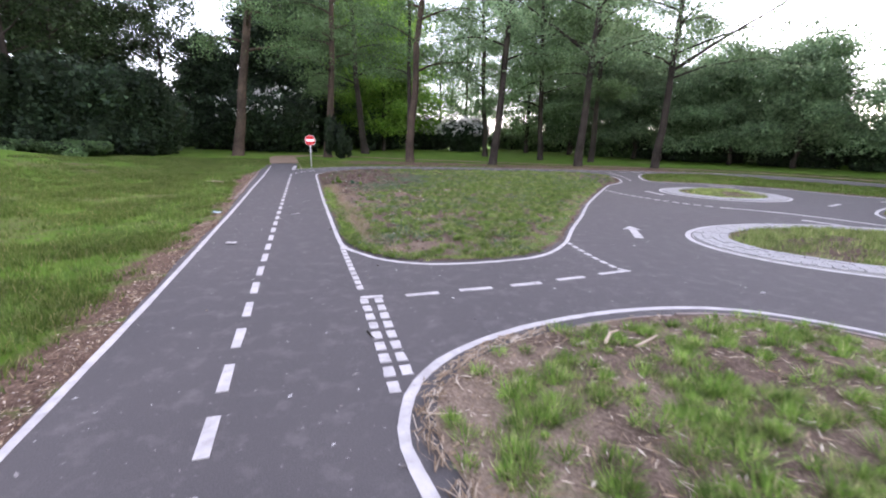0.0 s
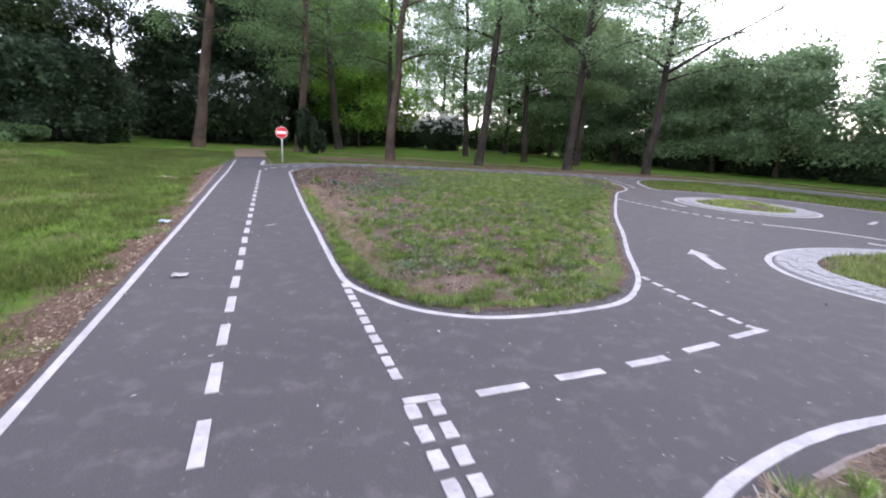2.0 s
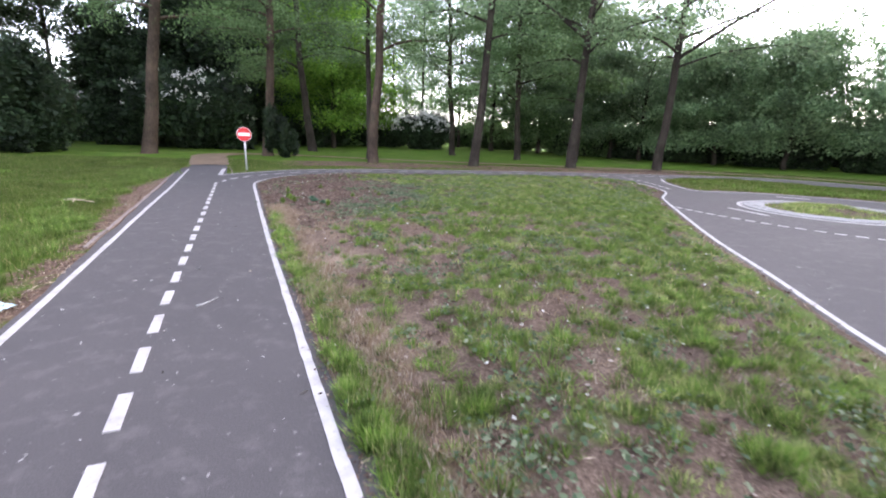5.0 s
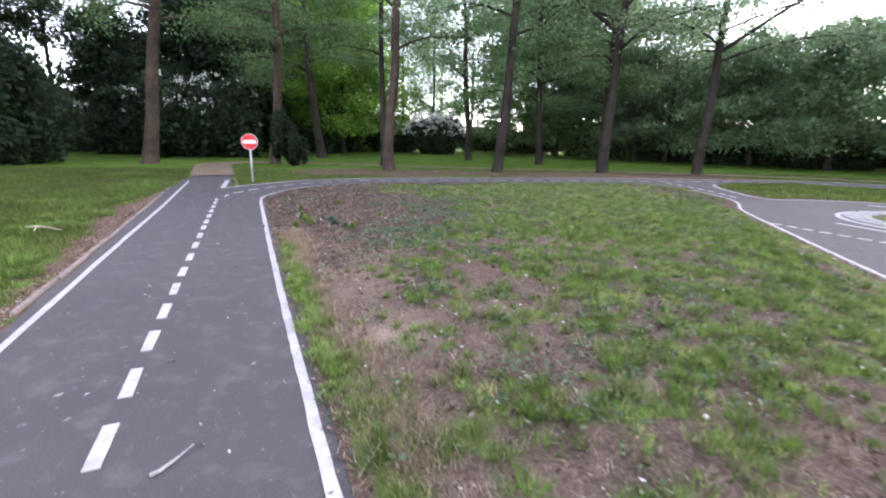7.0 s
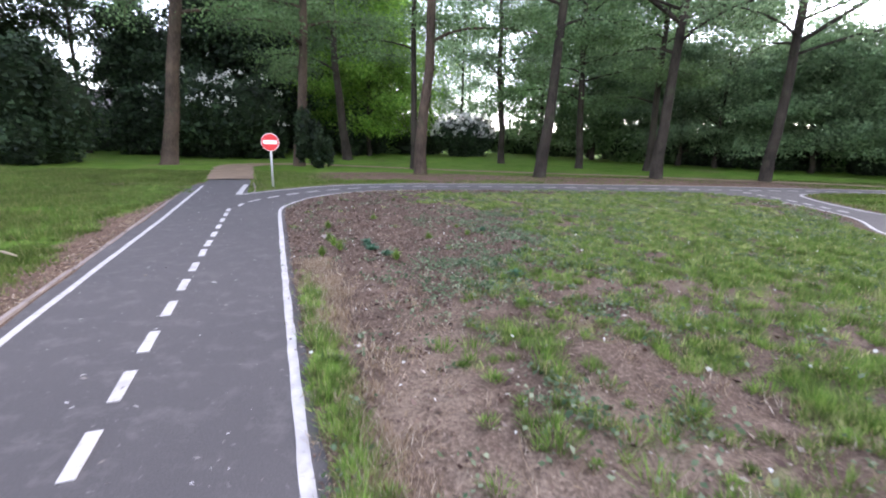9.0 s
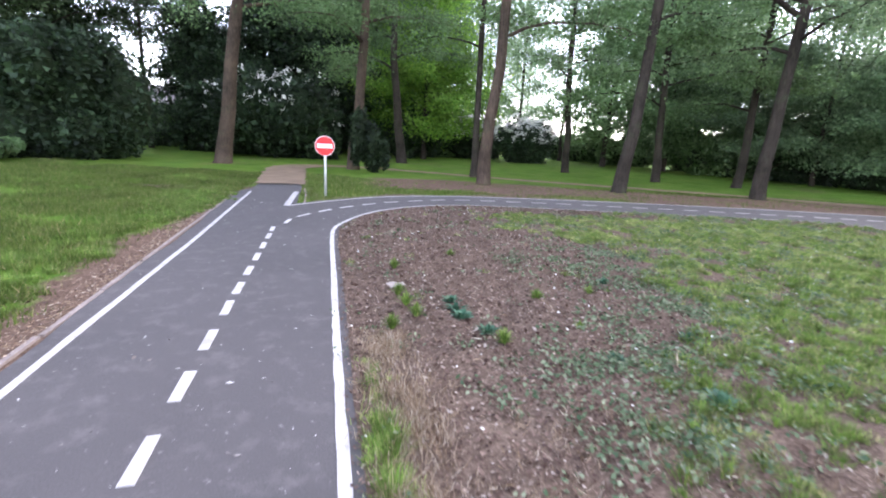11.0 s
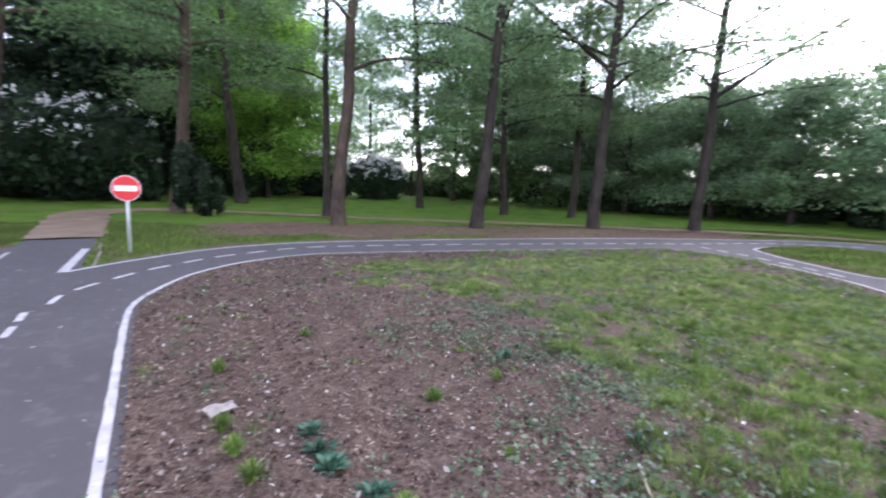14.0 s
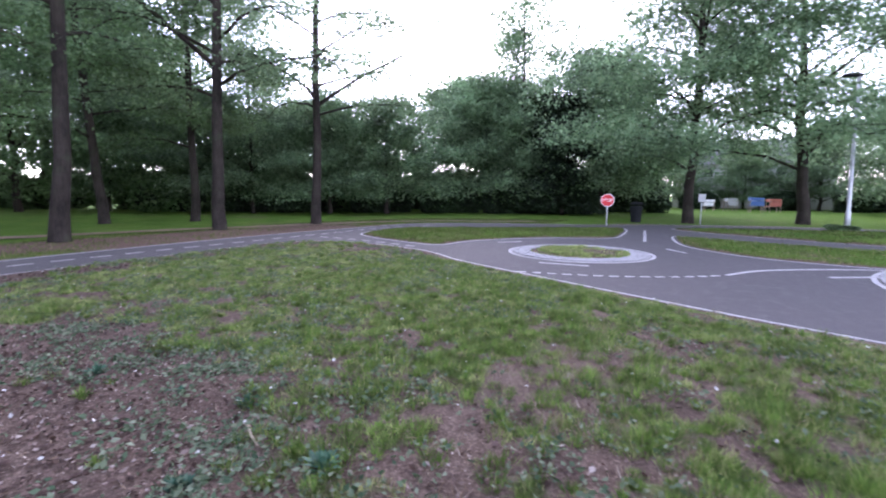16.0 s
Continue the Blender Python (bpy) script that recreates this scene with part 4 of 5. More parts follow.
def plate(name, sides, radius, y, thick, mat, owner, turn=0.0, label=""):
    bm = bmesh.new()
    bmesh.ops.create_cone(bm, cap_ends=True, segments=sides, radius1=radius, radius2=radius, depth=thick)
    bmesh.ops.rotate(bm, verts=bm.verts, matrix=Matrix.Rotation(turn, 3, "Z"))
    bmesh.ops.rotate(bm, verts=bm.verts, matrix=Matrix.Rotation(math.pi / 2, 3, "X"))
    bmesh.ops.translate(bm, verts=bm.verts, vec=(0, y, 0))
    bmesh.ops.bevel(bm, geom=bm.edges[:], offset=min(0.003, thick * 0.3), segments=1, affect="EDGES")
    return part_bm(name, bm, mat, owner, label)


def no_entry_sign(place, facing):
    s = tagged(new("no_entry_sign"), "round red no-entry sign with white bar on pale post", "traffic sign")
    pole(s, 1.42, 0.030, STEEL)
    disc = plate("disc", 48, 0.245, -0.045, 0.012, SIGN_WHITE, s)
    plate("red_face", 48, 0.232, -0.054, 0.006, SIGN_RED, disc, label="red enamel face")
    bm = rounded_box(0.37, 0.006, 0.105, 0.002, 1)
    bmesh.ops.translate(bm, verts=bm.verts, vec=(0, -0.060, 0))
    part_bm("white_bar", bm, SIGN_WHITE, disc, "white horizontal bar")
    disc.location = (0, 0, 1.25)
    bm = rounded_box(0.09, 0.05, 0.04, 0.006, 1)
    clamp = part_bm("clamp", bm, STEEL, s)
    clamp.location = (0, -0.015, 1.30)
    cap = plate("post_cap", 12, 0.033, 0, 0.02, STEEL, s)
    cap.matrix_basis = pose(0, 0, 1.425, 90, 0, 0)
    s.matrix_basis = pose(*place, 0, 0, facing)
    return s


def stop_sign(place, facing):
    s = tagged(new("stop_sign"), "red octagonal stop sign with white lettering on post", "traffic sign")
    pole(s, 1.45, 0.030, STEEL)
    disc = plate("disc", 8, 0.32, -0.045, 0.012, SIGN_WHITE, s, math.pi / 8)
    plate("red_face", 8, 0.295, -0.054, 0.006, SIGN_RED, disc, math.pi / 8, "red enamel face")
    fc = bpy.data.curves.new("lettering", "FONT")
    fc.body, fc.size, fc.align_x, fc.align_y, fc.extrude = "STOP", 0.20, "CENTER", "CENTER", 0.002
    fc.materials.append(SIGN_WHITE)
    word = new("lettering", fc)
    word.parent = disc
    word.matrix_basis = pose(0, -0.060, 0, 90, 0, 0)
    tagged(word, "white block letters")
    disc.location = (0, 0, 1.22)
    bm = rounded_box(0.09, 0.05, 0.04, 0.006, 1)
    clamp = part_bm("clamp", bm, STEEL, s)
    clamp.location = (0, -0.015, 1.30)
    s.matrix_basis = pose(*place, 0, 0, facing)
    return s


no_entry_sign((-6.53, 20.84, float(ground_height(-6.53, 20.84))), 10)
stop_sign((19.7, 15.2, -0.01), -80)


# ---- trees ----
def limb_path(origin, heading, length, rise, droop, steps, rnd):
    p, out = Vector(origin), [Vector(origin)]
    h = heading
    for k in range(steps):
        f = (k + 1) / steps
        h += rnd.uniform(-0.25, 0.25)
        p = p + Vector((math.cos(h), math.sin(h), rise - droop * f + rnd.uniform(-0.12, 0.12))) * (length / steps)
        out.append(p.copy())
    return out


def make_tree(rnd, height, girth, crown_from, reach, limbs, leaves_per_limb, bark, leaf, leaf_size, label, rise=0.45, droop=0.7, fork=None, lean=(0, 0), clump=0.5, twigs=2):
    """A tapered trunk with limbs and twigs, and a crown of single leaves gathered in clumps along them."""
    t = tagged(new("tree"), label, "tree", "trees of the park")
    bend = [Vector((lean[0] * f + rnd.uniform(-0.06, 0.06) * girth * 3, lean[1] * f + rnd.uniform(-0.06, 0.06) * girth * 3, f * height)) for f in (0.02, 0.05, 0.12, 0.22, 0.35, 0.5, 0.65, 0.8, 1.0)]
    trunk = [Vector((0, 0, -0.1)), Vector((0, 0, 0.05))] + bend[1:]
    radii = [girth * 0.62, girth * 0.47] + [girth * k for k in (0.40, 0.355, 0.32, 0.285, 0.24, 0.19, 0.13, 0.03)]
    v, f = tube(trunk, radii, 14)
    for i in range(28):
        a = math.atan2(v[i].y, v[i].x)
        v[i] = v[i] * (1 + 0.16 * math.sin(a * 5 + girth * 9)) if i < 14 else v[i]

    def along(z):
        for a, b in zip(trunk, trunk[1:]):
            if b.z >= z:
                return a.lerp(b, (z - a.z) / max(b.z - a.z, 1e-6))
        return trunk[-1]

    spots = []
    heading = rnd.uniform(0, 6.28)
    for k in range(limbs):
        z = crown_from + (height * 0.96 - crown_from) * (k + rnd.uniform(0, 0.8)) / limbs
        f01 = (z - crown_from) / (height - crown_from)
        heading += 2.4 + rnd.uniform(-0.4, 0.4)
        length = reach * (1.0 - 0.62 * f01) * rnd.uniform(0.7, 1.15)
        lp = limb_path(along(z), heading, length, rise + 0.5 * f01, droop, 6, rnd)
        r0 = girth * (0.12 - 0.06 * f01)
        tv, tf = tube(lp, [r0 * (1 - 0.86 * i / 6) for i in range(7)], 5)
        f += [tuple(i + len(v) for i in q) for q in tf]
        v += tv
        for j in range(2, 7):
            for _ in range(twigs):
                tw = limb_path(lp[j], heading + rnd.choice((-1, 1)) * rnd.uniform(0.5, 1.3), length * 0.32 * rnd.uniform(0.6, 1.2), rnd.uniform(-0.1, 0.4), 0.6, 3, rnd)
                tv, tf = tube(tw, [r0 * 0.25, r0 * 0.18, r0 * 0.12, r0 * 0.05], 3)
                f += [tuple(i + len(v) for i in q) for q in tf]
                v += tv
                spots += tw[1:]
            spots.append(lp[j])
    if fork:
        z, heading, length = fork
        lp = limb_path(along(z), heading, length, 0.75, 0.1, 6, rnd)
        tv, tf = tube(lp, [girth * 0.17 * (1 - 0.8 * i / 6) for i in range(7)], 8)
        f += [tuple(i + len(v) for i in q) for q in tf]
        v += tv
        spots += lp[2:] * 4
    part("trunk", v, f, bark, t, smooth=True)
    spots = np.array([tuple(s) for s in spots])
    rng = np.random.default_rng(rnd.randrange(1 << 30))
    n = limbs * leaves_per_limb
    c = spots[rng.integers(0, len(spots), n)] + rng.normal(size=(n, 3)) * np.array((clump, clump, clump * 0.45))
    c = c[c[:, 2] > crown_from * 0.55]
    np.random.seed(rnd.randrange(1 << 30))
    soup("crown", flakes(c, leaf_size, 0.25, 1.6, 3), 3, leaf, t)
    return t


def at(x, y, turn=0.0, size=1.0):
    return pose(x, y, float(ground_height(x, y)), 0, 0, turn) @ Matrix.Scale(size, 4)


def plant(ob, x, y, turn=0.0):
    ob.matrix_basis = pose(x, y, float(ground_height(x, y)), 0, 0, turn)
    return ob


R = random.Random(7)
plant(make_tree(R, 19, 0.85, 6.4, 5.2, 17, 1050, BARK_PALE, LEAF_MID, 0.094, "tall park tree with reddish bare lower trunk", lean=(3.4, 0)), -14.6, 29.9)
plant(make_tree(R, 18, 0.66, 4.4, 4.8, 17, 1150, BARK_PALE, LEAF_MID, 0.094, "tall tree with ivy at its foot", lean=(1.2, 0)), -8.75, 31.0)
plant(make_tree(R, 18, 0.75, 5.4, 5.0, 16, 1100, BARK, LEAF_MID, 0.101, "tall dark-trunked tree on the lawn", lean=(-1.6, 0)), -7.8, 38.8)
plant(make_tree(R, 19, 0.60, 4.8, 4.2, 16, 850, BARK_PALE, LEAF_MID, 0.086, "slender tree with worn pale bark at its foot", lean=(1.3, 0)), -2.5, 26.9)
plant(make_tree(R, 17, 0.42, 5.2, 3.0, 14, 520, BARK, LEAF_MID, 0.086, "slim dark tree close behind another"), -2.95, 30.4)
plant(make_tree(R, 18, 0.55, 5.0, 3.8, 16, 720, BARK, LEAF_BLUE, 0.101, "straight dark tree standing on the lawn", lean=(-1.0, 0)), 2.6, 38.6)
plant(make_tree(R, 19, 0.58, 5.4, 4.8, 18, 900, BARK, LEAF_BLUE, 0.094, "tall grey-barked tree beside the road", lean=(1.2, 0)), 2.5, 26.8)
plant(make_tree(R, 18, 0.52, 3.6, 5.0, 19, 1300, BARK, LEAF_MID, 0.101, "dark tree with a dense low crown", lean=(-0.9, 0)), 6.6, 34.5)
plant(make_tree(R, 18, 0.60, 4.8, 5.8, 22, 950, BARK, LEAF_BLUE, 0.094, "leafy tree forking high above the road", lean=(1.0, 0.3), fork=(6.2, 2.6, 6.0)), 7.7, 27.3)
plant(make_tree(R, 17, 0.52, 3.4, 5.0, 19, 1300, BARK, LEAF_MID, 0.101, "dark leafy tree on the far lawn"), 10.1, 33.3)
plant(make_tree(R, 18, 0.55, 4.6, 6.2, 24, 880, BARK, LEAF_BLUE, 0.094, "leaning tree with one long rising limb", lean=(0.8, 0), fork=(5.4, -0.25, 7.0)), 12.0, 26.6)
plant(make_tree(R, 17, 0.66, 2.6, 8.6, 32, 2100, BARK, LEAF_BLUE, 0.12, "broad spreading tree at the park's edge", rise=0.6, droop=0.9, clump=0.8), 24.7, 12.05)
plant(make_tree(R, 16, 0.72, 2.8, 10.0, 32, 2300, BARK, LEAF_BLUE, 0.12, "broad spreading tree near the lamp post", rise=0.6, droop=0.9, clump=0.8, lean=(0.3, 1.2)), 27.6, 6.85)

# woodland all round, from a few kinds; unseen ones behind and west add shade
lime = plant(make_tree(R, 12, 0.5, 1.2, 4.8, 26, 1300, BARK, LEAF_LIME, 0.14, "bright yellow-green leafy tree at the lawn's end", rise=0.6, droop=0.8, clump=0.8, twigs=1), -7.2, 45.0)
wood = plant(make_tree(R, 17, 0.60, 1.6, 5.6, 28, 800, BARK, LEAF_MID, 0.19, "dense woodland tree at the park's edge", rise=0.5, droop=0.8, clump=0.9, twigs=1), -17.5, 54.0)
broad = plant(make_tree(R, 10.5, 0.55, 0.9, 5.4, 30, 1100, BARK, LEAF_BLUE, 0.168, "broad round-crowned tree hanging low over a hedge", rise=0.7, droop=0.9, clump=0.8, twigs=1), 33.0, 31.0)
airy = plant(make_tree(R, 18, 0.45, 3.0, 4.6, 22, 620, BARK, LEAF_BLUE, 0.13, "thin airy tree against the sky", rise=0.7, droop=0.4, clump=0.7, twigs=1), 1.0, 58.0)
dark = plant(make_tree(R, 15, 0.55, 0.8, 4.4, 28, 560, BARK, LEAF_DARK, 0.25, "dark evergreen tree at the wood's edge", rise=0.2, droop=0.6, clump=0.8, twigs=1), -17.0, 44.0)
gloom = plant(make_tree(R, 18, 0.5, 5.0, 4.8, 24, 800, BARK, LEAF_SHADE, 0.14, "tall thin tree behind the evergreens, leaves coloured as in shade", rise=0.7, droop=0.4, clump=0.6, twigs=1), -29.5, 35.5)
W = random.Random(21)
for kind, places in (
    # (-17.5, -3) and (-8, -20) are unseen, added to shade the left side
    (wood, ((7.5, 49, 0.85), (11.5, 46.5, 0.8), (15, 44.5, 0.7), (32, 26, 0.62), (-12, 49, 0.85), (-16.5, 52, 0.8), (38, -4, 0.8), (24, -24, 1), (-8, -20, 1), (-17.5, -3, 1), (-42, 30, 0.8))),
    (broad, ((20.5, 37.5, 0.72), (29.5, 26.5, 0.9), (16, 41, 0.75), (23.4, 31.6, 0.70), (27.5, 37.5, 0.6), (33.5, 18.5, 1.0), (57, 16, 0.8), (58, 8.5, 0.7), (57, 2, 0.8), (55, -5, 0.9), (58, 23, 0.9), (44, -2, 0.8), (21.0, 35.0, 0.7), (13.5, 46, 0.85), (22, 44, 0.75))),
    (dark, ((-20.5, 46.5, 0.85), (-22.4, 40.5, 0.66), (-27.5, 47.0, 0.55), (-13, 46, 0.6), (-21, 41, 0.6), (-30, 38, 0.55), (-9.5, 50, 0.7), (30, 20.5, 0.55), (32.5, 23.5, 0.62), (-36, 22, 0.6), (-38, 8, 0.7))),
    (airy, ((5, 56, 0.9), (-2.5, 62, 1), (-1.0, 66, 0.85), (2.5, 68, 0.9), (10, 60, 0.7), (-20, 55, 1.1), (-7, 56, 1), (10.5, 54, 1.0), (14, 50, 0.95), (30, 33, 0.45), (30.5, 24, 1.0), (31.8, 25.2, 0.85), (33.5, 21.5, 0.7), (17.5, 39, 0.8), (21.5, 42, 0.7), (13, 52, 0.9))),
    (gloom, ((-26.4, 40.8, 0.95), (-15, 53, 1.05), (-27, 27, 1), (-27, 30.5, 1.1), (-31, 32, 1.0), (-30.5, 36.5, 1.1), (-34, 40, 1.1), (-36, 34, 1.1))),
    (lime, ((-8.4, 50, 1.25), (-11, 55, 1.2), (42, -7, 0.7)))):
    for x, y, k in places:
        copy_thing(kind, at(x, y, W.uniform(0, 360), k * W.uniform(0.93, 1.07)))


# ---- shrubs and hedges ----
def make_shrub(rnd, rx, ry, rz, leaves, leaf, size, label, blossoms=0, lobes=9, category="shrub", bulge=(0.30, 0.48)):
    """Foliage in uneven lobes, with gaps at its skin, over solid lumps coloured near-black for the shade inside."""
    s = tagged(new("shrub"), label, category)
    rng = np.random.default_rng(rnd.randrange(1 << 30))
    cen = np.stack([rng.uniform(-0.62, 0.62, lobes) * rx, rng.uniform(-0.62, 0.62, lobes) * ry, rng.uniform(0.18, 0.72, lobes) * rz], 1)
    rad = rng.uniform(*bulge, lobes)
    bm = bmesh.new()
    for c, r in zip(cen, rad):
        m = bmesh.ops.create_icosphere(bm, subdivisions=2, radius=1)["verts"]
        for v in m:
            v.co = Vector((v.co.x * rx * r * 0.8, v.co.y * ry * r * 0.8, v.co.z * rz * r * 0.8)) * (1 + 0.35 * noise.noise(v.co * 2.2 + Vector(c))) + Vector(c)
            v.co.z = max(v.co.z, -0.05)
    part_bm("shade_core", bm, DEEP, s, smooth=True)
    k = rng.integers(0, lobes, leaves)
    d = rng.normal(size=(leaves, 3))
    d /= np.linalg.norm(d, axis=1, keepdims=True)
    p = cen[k] + d * np.array((rx, ry, rz)) * rad[k][:, None] * rng.uniform(0.78, 1.18, (leaves, 1))
    p[:, 2] = np.where(p[:, 2] < 0.02, rng.uniform(0.02, 0.4, leaves), p[:, 2])
    np.random.seed(rnd.randrange(1 << 30))
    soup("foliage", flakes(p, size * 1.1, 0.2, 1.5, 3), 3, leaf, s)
    if blossoms:
        k = rng.integers(0, lobes, blossoms)
        d = rng.normal(size=(blossoms, 3))
        d[:, 2] = np.abs(d[:, 2])
        d /= np.linalg.norm(d, axis=1, keepdims=True)
        p = cen[k] + d * np.array((rx, ry, rz)) * rad[k][:, None] * rng.uniform(1.18, 1.36, (blossoms, 1))
        p = np.repeat(p, 16, 0) + rng.normal(scale=0.12, size=(blossoms * 16, 3))
        p = p[p[:, 2] > 0.5 * rz]
        soup("blossoms", flakes(p, 0.115, 0.2, 1.1), 4, BLOSSOM, s, "white flower heads")
    return s


S = random.Random(5)
evergreen = plant(make_shrub(S, 4.4, 3.4, 6.0, 20000, LEAF_DARK, 0.185, "tall dense dark evergreen shrub beside the lawn", lobes=30, bulge=(0.17, 0.36)), -24.0, 31.5)
plant(make_shrub(S, 4.2, 3.0, 4.2, 12000, LEAF_DARK, 0.20, "dark rhododendron with white blossoms", 150), -14.6, 37.6)
pale_rhodo = plant(make_shrub(random.Random(17), 3.8, 2.6, 4.0, 9000, LEAF_DARK, 0.18, "wide rhododendron covered in white blossoms", 520), 0.6, 48.5, 10)
pale_rhodo.scale = (0.85, 0.85, 0.8)
copy_thing(pale_rhodo, at(-3.0, 51.0, 200, 1.0))
laurel = plant(make_shrub(S, 4.0, 2.6, 3.0, 6500, LEAF_DARK, 0.235, "low dark hedge shrub under the trees"), -19.2, 40.0)
bush = plant(make_shrub(S, 2.6, 2.2, 2.6, 5000, LEAF_MID, 0.20, "green bush at the wood's edge"), 13.8, 44.5)
# the last three are never in view, kept to shade the lawn's left
for x, y, a, k in ((-20.9, 28.4, 75, 0.9), (-21.0, 44.0, 20, 1.15), (-19.0, 42.0, 160, 1.0), (-25.5, 27.5, 40, 1.0), (-28.5, 23.0, 100, 1.05), (-31, 17.5, 10, 1.1), (-32, 11, 70, 1.1), (-33, 4, 150, 1.1)):
    copy_thing(evergreen, at(x, y, a, k))
for x, y, a, k in ((-20.5, 42, 30, 1.3), (-9, 47, 80, 1.2), (-5, 51, 10, 1.1), (18.0, 41.0, 100, 0.75), (21.5, 37.5, 150, 0.7), (25, 33, 130, 0.7), (28, 28.5, 120, 0.7), (30, 24, 110, 0.7), (31.5, 20.5, 95, 0.65), (31, 39, 130, 1.1), (35, 34, 120, 1.1), (38, 28, 110, 1.1), (38.5, 22, 90, 1.0), (39, 17, 80, 0.9), (54, 19, 80, 0.7), (56, 12.5, 90, 0.6), (56, 5, 90, 0.6), (54, -1, 100, 0.7), (-15, 56, 20, 1.3), (-28, 52, 20, 1.3)):
    copy_thing(laurel, at(x, y, a, k))
for x, y, a, k in ((16.5, 43.5, 30, 1.1), (9.5, 53, 80, 0.9), (20, 40.5, 60, 1.2), (25, 36, 40, 1.3), (-8, 50, 15, 1.2), (-29.8, 44.5, 40, 1.25), (9, 57, 60, 1.2), (12.6, 54, 130, 1.2), (5.5, 58, 20, 1.0), (15, 50, 30, 1.2), (26, 43, 150, 1.2)):
    copy_thing(bush, at(x, y, a, k))
plant(make_shrub(S, 1.05, 0.8, 2.7, 4600, LEAF_DARK, 0.12, "dark ivy bush climbing a tree's foot", lobes=14, category="ivy", bulge=(0.18, 0.36)), -7.6, 29.5)
for x, y, a in ((-21.4, 25.4, 10), (-22.6, 26.4, 120), (-24.8, 23.2, 40), (-27.4, 18.8, 200), (-28.6, 14.0, 70)):
    if x == -21.4:
        nettles = plant(make_shrub(S, 2.6, 1.3, 0.8, 2600, LEAF_MID, 0.13, "low band of green nettles along the shrubs", lobes=10, category="weeds"), x, y, 130)
    else:
        copy_thing(nettles, at(x, y, a + 125))


copy_thing(nettles, at(22.55, 6.15, 20, 0.3))


# ---- furniture and the far side ----
def lamp_post(place):
    s = tagged(new("lamp_post"), "pale tapered street lamp post beside the far path", "lamp post")
    v, f = tube([(0, 0, -0.1), (0, 0, 0.8), (0, 0, 0.85), (0.05, 0, 6.4)], [0.11, 0.10, 0.075, 0.05], 12)
    part("post", v, f, STEEL, s, smooth=True)
    bm = rounded_box(0.7, 0.26, 0.12, 0.04)
    head = part_bm("lamp_head", bm, DARK_PLASTIC, s)
    head.location = (0.3, 0, 6.42)
    s.matrix_basis = pose(*place, 0, 1.5, 120)


def litter_bin(place):
    s = tagged(new("litter_bin"), "dark round litter bin with a hood", "litter bin")
    bm = bmesh.new()
    bmesh.ops.create_cone(bm, cap_ends=True, segments=20, radius1=0.25, radius2=0.30, depth=0.85)
    bmesh.ops.translate(bm, verts=bm.verts, vec=(0, 0, 0.47))
    part_bm("body", bm, DARK_PLASTIC, s)
    bm = bmesh.new()
    bmesh.ops.create_cone(bm, cap_ends=True, segments=20, radius1=0.33, radius2=0.22, depth=0.12)
    bmesh.ops.translate(bm, verts=bm.verts, vec=(0, 0, 1.05))
    part_bm("hood", bm, DARK_PLASTIC, s)
    for a in (0, 2.1, 4.2):
        v, f = tube([(0.26 * math.cos(a), 0.26 * math.sin(a), 0.85), (0.26 * math.cos(a), 0.26 * math.sin(a), 1.02)], [0.015, 0.015], 6)
        part("strut", v, f, DARK_PLASTIC, s)
    s.location = place


lamp_post((22.75, 5.95, 0))
litter_bin((23.0, 14.4, -0.01))
notice = tagged(new("notice_sign"), "small white notice board on a post", "sign")
pole(notice, 1.5, 0.03, STEEL)
board = part_bm("board", rounded_box(0.32, 0.02, 0.4, 0.006, 1), STEEL, notice)
board.location = (0, -0.04, 1.35)
notice.matrix_basis = pose(24.1, 11.45, -0.01, 0, 0, -85)


def house(place, turn, size, storeys, label):
    """A far house: plastered walls, pitched roof, windows with frames in each storey."""
    s = tagged(new("house"), label, "house")
    wx, wy, wz = size
    b = part_bm("wall", rounded_box(wx, wy, wz, 0.03, 1), PLASTER, s)
    b.location = (0, 0, wz / 2)
    o = 0.4
    rv = [(-wx / 2 - o, -wy / 2 - o, wz - 0.1), (wx / 2 + o, -wy / 2 - o, wz - 0.1), (wx / 2 + o, wy / 2 + o, wz - 0.1), (-wx / 2 - o, wy / 2 + o, wz - 0.1), (-wx / 2 - o, 0, wz + wy * 0.38), (wx / 2 + o, 0, wz + wy * 0.38)]
    part("roof", rv, [(0, 1, 5, 4), (2, 3, 4, 5), (0, 4, 3), (1, 2, 5), (3, 2, 1, 0)], ROOF, s)
    for k in range(storeys):
        for i in range(int(wx / 2.4)):
            win = part_bm("window", rounded_box(1.1, 0.08, 1.2, 0.02, 1), SIGN_WHITE, s, "white window frame")
            win.location = (-wx / 2 + 1.4 + i * 2.4, -wy / 2 - 0.02, 1.6 + 2.7 * k)
            pane = part_bm("pane", rounded_box(0.92, 0.04, 1.02, 0.005, 1), GLASS_DARK, win, "dark glass")
            pane.location = (0, -0.035, 0)
    s.matrix_basis = pose(*place, 0, 0, turn)


house((66, 8, 0), -90, (16, 8, 5.4), 2, "white plastered house far behind the trees")
house((62, -12, 0), -80, (14, 8, 5.4), 2, "pale house far beyond the lawn")
house((-40, 57, 0.1), 35, (12, 7, 3.2), 1, "white house glimpsed between the trees")


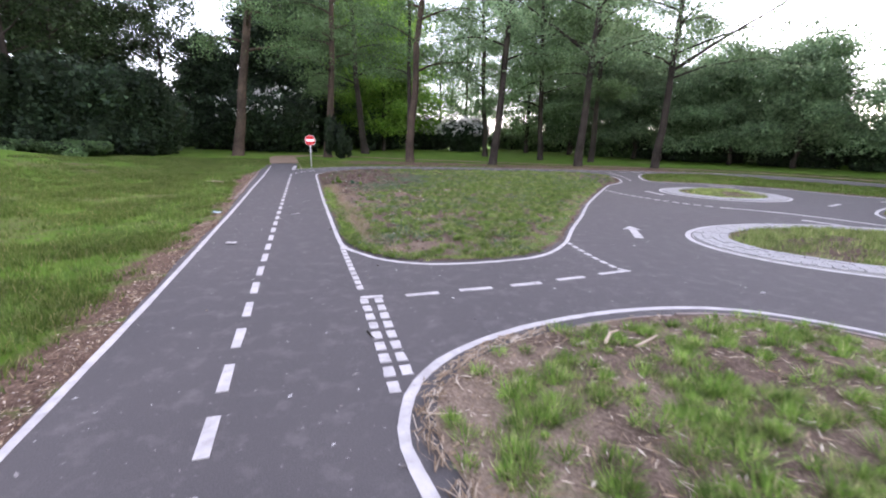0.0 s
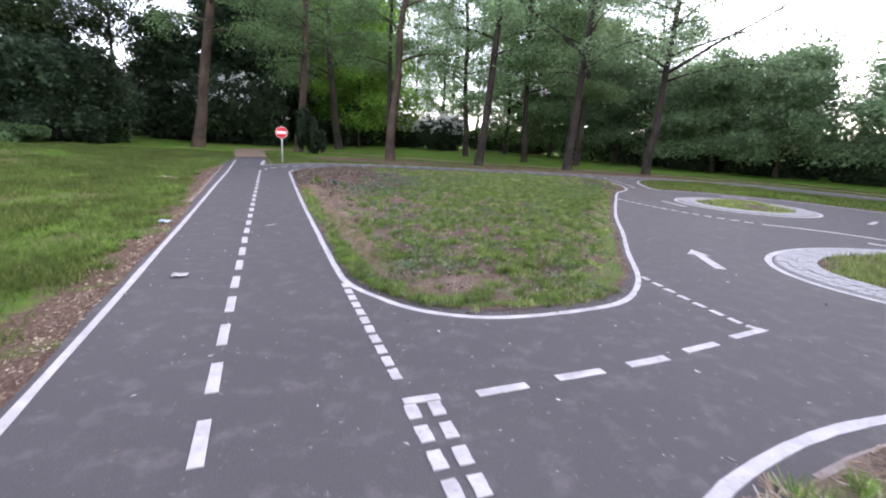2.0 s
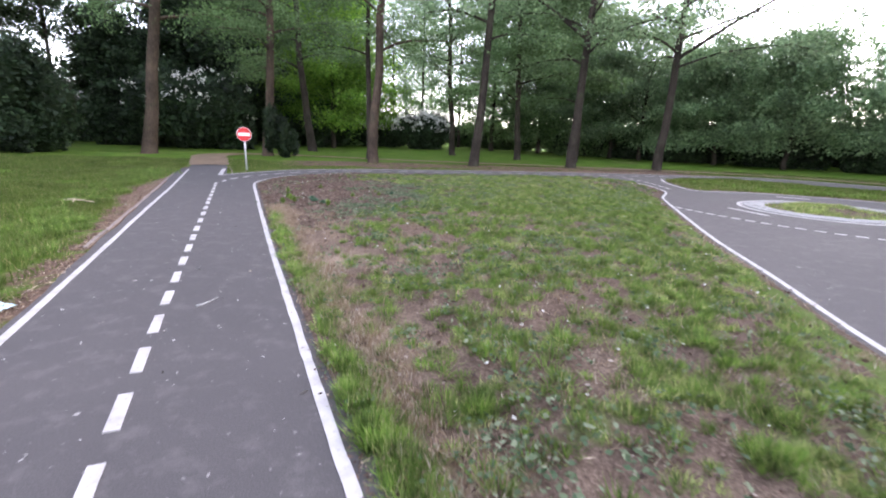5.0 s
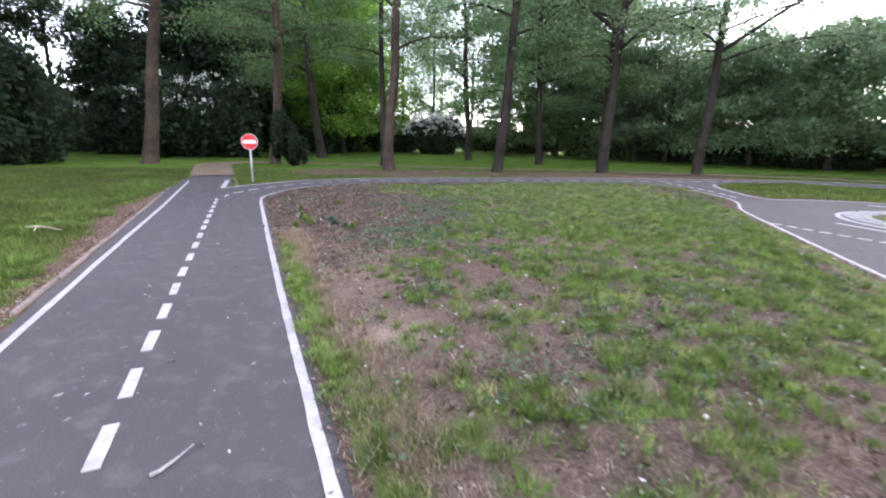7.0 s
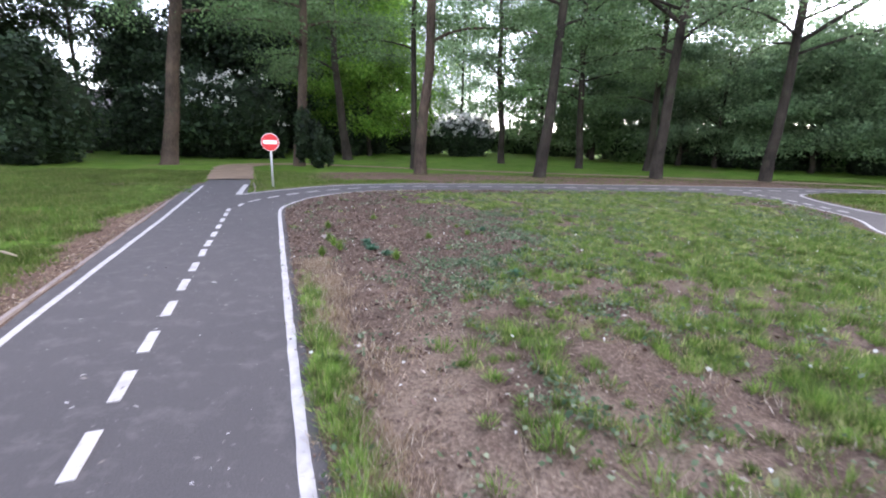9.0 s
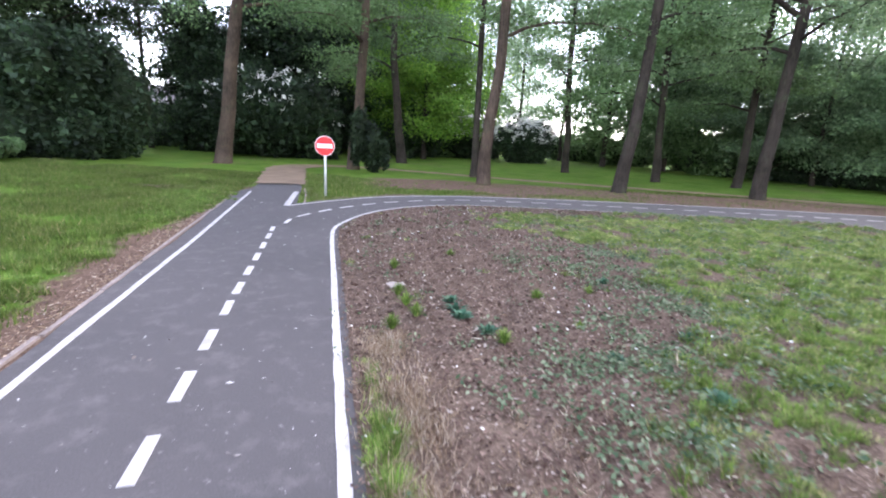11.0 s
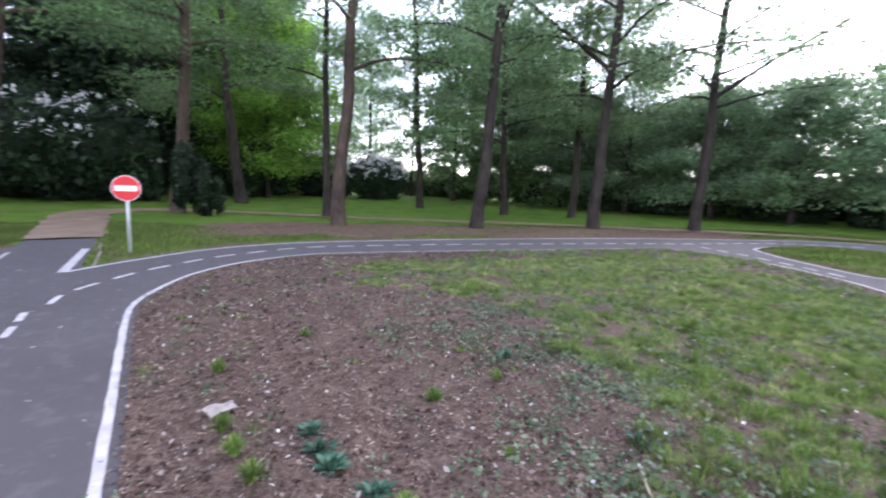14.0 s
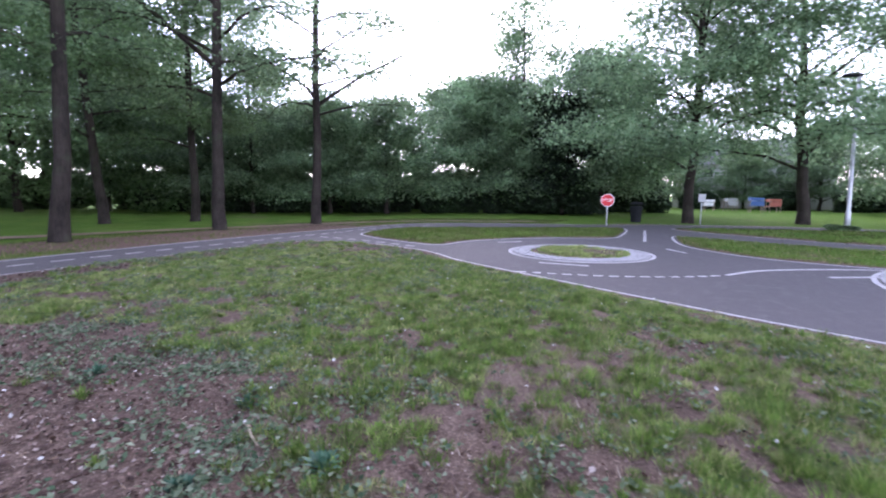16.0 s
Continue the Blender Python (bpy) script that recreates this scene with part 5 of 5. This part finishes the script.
def play_frame(place, turn, tint, label, size=0.55):
    s = tagged(new("play_frame"), label, "playground equipment")
    for x in (-0.9, 0.9):
        for y in (-0.7, 0.7):
            v, f = tube([(x, y, -0.05), (x, y, 2.3)], [0.06, 0.06], 8)
            part("post", v, f, WOOD_PALE, s)
    for z in (1.1, 2.2):
        deck = part_bm("panel", rounded_box(1.9, 1.5, 0.08 if z < 2 else 0.5, 0.02, 1), tint, s)
        deck.location = (0, 0, z)
    side = part_bm("panel", rounded_box(1.9, 0.05, 0.7, 0.02, 1), tint, s)
    side.location = (0, -0.75, 1.5)
    s.matrix_basis = pose(*place, 0, 0, turn) @ Matrix.Scale(size, 4)


play_frame((47, 7.9, 0), -80, BLUE, "blue playground frame far beyond the plaza")
play_frame((48.5, 6.5, 0), -70, ORANGE, "red playground frame far beyond the plaza", 0.5)
play_frame((49, 11.6, 0), -100, SIGN_WHITE, "white playground frame far beyond the plaza", 0.45)
play_frame((51, 9.8, 0), -60, STEEL, "grey playground frame far beyond the plaza", 0.5)


# ---- loose things on the ground ----
def twig(points, radius, label, mat=None):
    v, f = tube([(x, y, z) for x, y, z in points], [radius * (1 - 0.5 * i / (len(points) - 1)) for i in range(len(points))], 6)
    t = part("twig", v, f, mat or WOOD_PALE, smooth=True)
    return tagged(t, label, "twig")


twig([(-1.06, 12.93, 0.08), (-1.08, 12.84, 0.09), (-1.13, 12.75, 0.085), (-1.17, 12.63, 0.075)], 0.012, "dry grey twig lying on the soil")
twig([(1.75, 2.42, 0.10), (1.82, 2.55, 0.12), (1.90, 2.62, 0.11)], 0.014, "pale splinter of wood in the grass")
twig([(1.95, 2.38, 0.10), (2.05, 2.45, 0.11), (2.17, 2.56, 0.11)], 0.012, "pale splinter of wood in the grass")
twig([(-2.540, 7.724, 0.012), (-2.511, 7.755, 0.012), (-2.482, 7.823, 0.012), (-2.452, 7.920, 0.012)], 0.010, "bleached twig lying on the asphalt", SETT)
twig([(-0.02, 2.65, 0.010), (0.02, 2.58, 0.012), (0.06, 2.53, 0.010)], 0.007, "short dark twig on the asphalt", BARK)
twig([(0.50, 1.62, 0.012), (0.58, 1.60, 0.016), (0.70, 1.61, 0.02)], 0.007, "dry stalk reaching onto the asphalt")

bz = float(ground_height(-6.8, 12.85))
twig([(-7.15, 12.95, bz + 0.04), (-6.95, 12.90, bz + 0.07), (-6.75, 12.86, bz + 0.06), (-6.50, 12.74, bz + 0.05)], 0.022, "pale dead branch lying on the lawn")
twig([(-6.92, 12.90, bz + 0.06), (-6.86, 12.76, bz + 0.08), (-6.78, 12.62, bz + 0.05)], 0.014, "pale side branch broken off on the lawn")


def scrap(place, turn, sx, sy, mat, label):
    """A crumpled sheet of paper or foil."""
    bm = bmesh.new()
    bmesh.ops.create_grid(bm, x_segments=7, y_segments=5, size=0.5)
    for v in bm.verts:
        v.co.z = 0.16 * noise.noise(v.co * 3.1 + Vector(place)) + 0.10
        v.co = Vector((v.co.x * sx * (1 + 0.3 * noise.noise(v.co * 2)), v.co.y * sy, v.co.z * 0.12 + 0.006))
    s = part_bm("paper_scrap", bm, mat)
    sol = s.modifiers.new("thickness", "SOLIDIFY")
    sol.thickness = 0.002
    s.matrix_basis = pose(*place, 0, 0, turn)
    return tagged(s, label, "litter")


scrap((-2.47, 5.32, 0.004), 20, 0.13, 0.08, PAINT, "crumpled white paper on the asphalt")
scrap((-3.98, 7.70, 0.004), -20, 0.20, 0.11, painted("foil_blue", (0.45, 0.60, 0.66), 0.35), "pale blue wrapper at the track's edge")
scrap((-3.37, 13.96, 0.045), 30, 0.18, 0.14, speckled("weathered_paper", (0.18, 0.15, 0.13), (0.40, 0.36, 0.32), 30, 5), "crumpled grey weathered paper lying on the soil")

# single plants on the bare soil
P = random.Random(33)


def soil_plant(name, x, y, count, reach, rise, wide, mat, label):
    """Blades or leaves that fan out from one root, each with a bend."""
    v, f = [], []
    for i in range(count):
        a, o = P.uniform(0, 2 * math.pi), math.sqrt(P.random())
        r, h, w = reach * o * P.uniform(0.6, 1.1), rise * (1.15 - 0.6 * o) * P.uniform(0.6, 1.15), wide * P.uniform(0.7, 1.3)
        c, s, k = math.cos(a), math.sin(a), len(v)
        v += [(0.015 * c, 0.015 * s, 0), (0.55 * r * c - w * s, 0.55 * r * s + w * c, 0.75 * h), (0.55 * r * c + w * s, 0.55 * r * s - w * c, 0.75 * h), (r * c, r * s, h)]
        f += [(k, k + 1, k + 2), (k + 1, k + 3, k + 2)]
    ob = part(name, v, f, mat)
    ob.matrix_basis = pose(x, y, 0.05)
    return tagged(ob, label, "plant")


for x, y in ((-3.31, 13.68), (-3.19, 13.43), (-3.21, 12.90), (-3.06, 13.18), (-2.00, 13.81), (-3.52, 14.55), (-2.92, 15.20), (-1.46, 14.03), (-2.35, 12.80), (-1.75, 13.05)):
    soil_plant("grass_tuft", x, y, 150, 0.11, 0.13, 0.0035, BLADE_TUFT, "single bright green grass tuft on bare soil")
for x, y in ((-2.79, 13.55), (-2.74, 13.36), (-2.68, 13.20), (-2.47, 12.94), (-1.2, 14.5), (-1.05, 13.6), (-0.9, 13.1), (-1.6, 12.6), (-1.1, 12.2)):
    soil_plant("weed_plant", x, y, 60, 0.14, 0.09, 0.014, SOIL_WEED, "dark bluish-green weed rosette on bare soil")

# setts last
sett_ring(ring_oval, shrink(OVAL, 0.08), GRASS_OVAL, 4, 3)
sett_ring(ring_round, shrink(ROUND, 0.08), GRASS_ROUND, 3, 4)
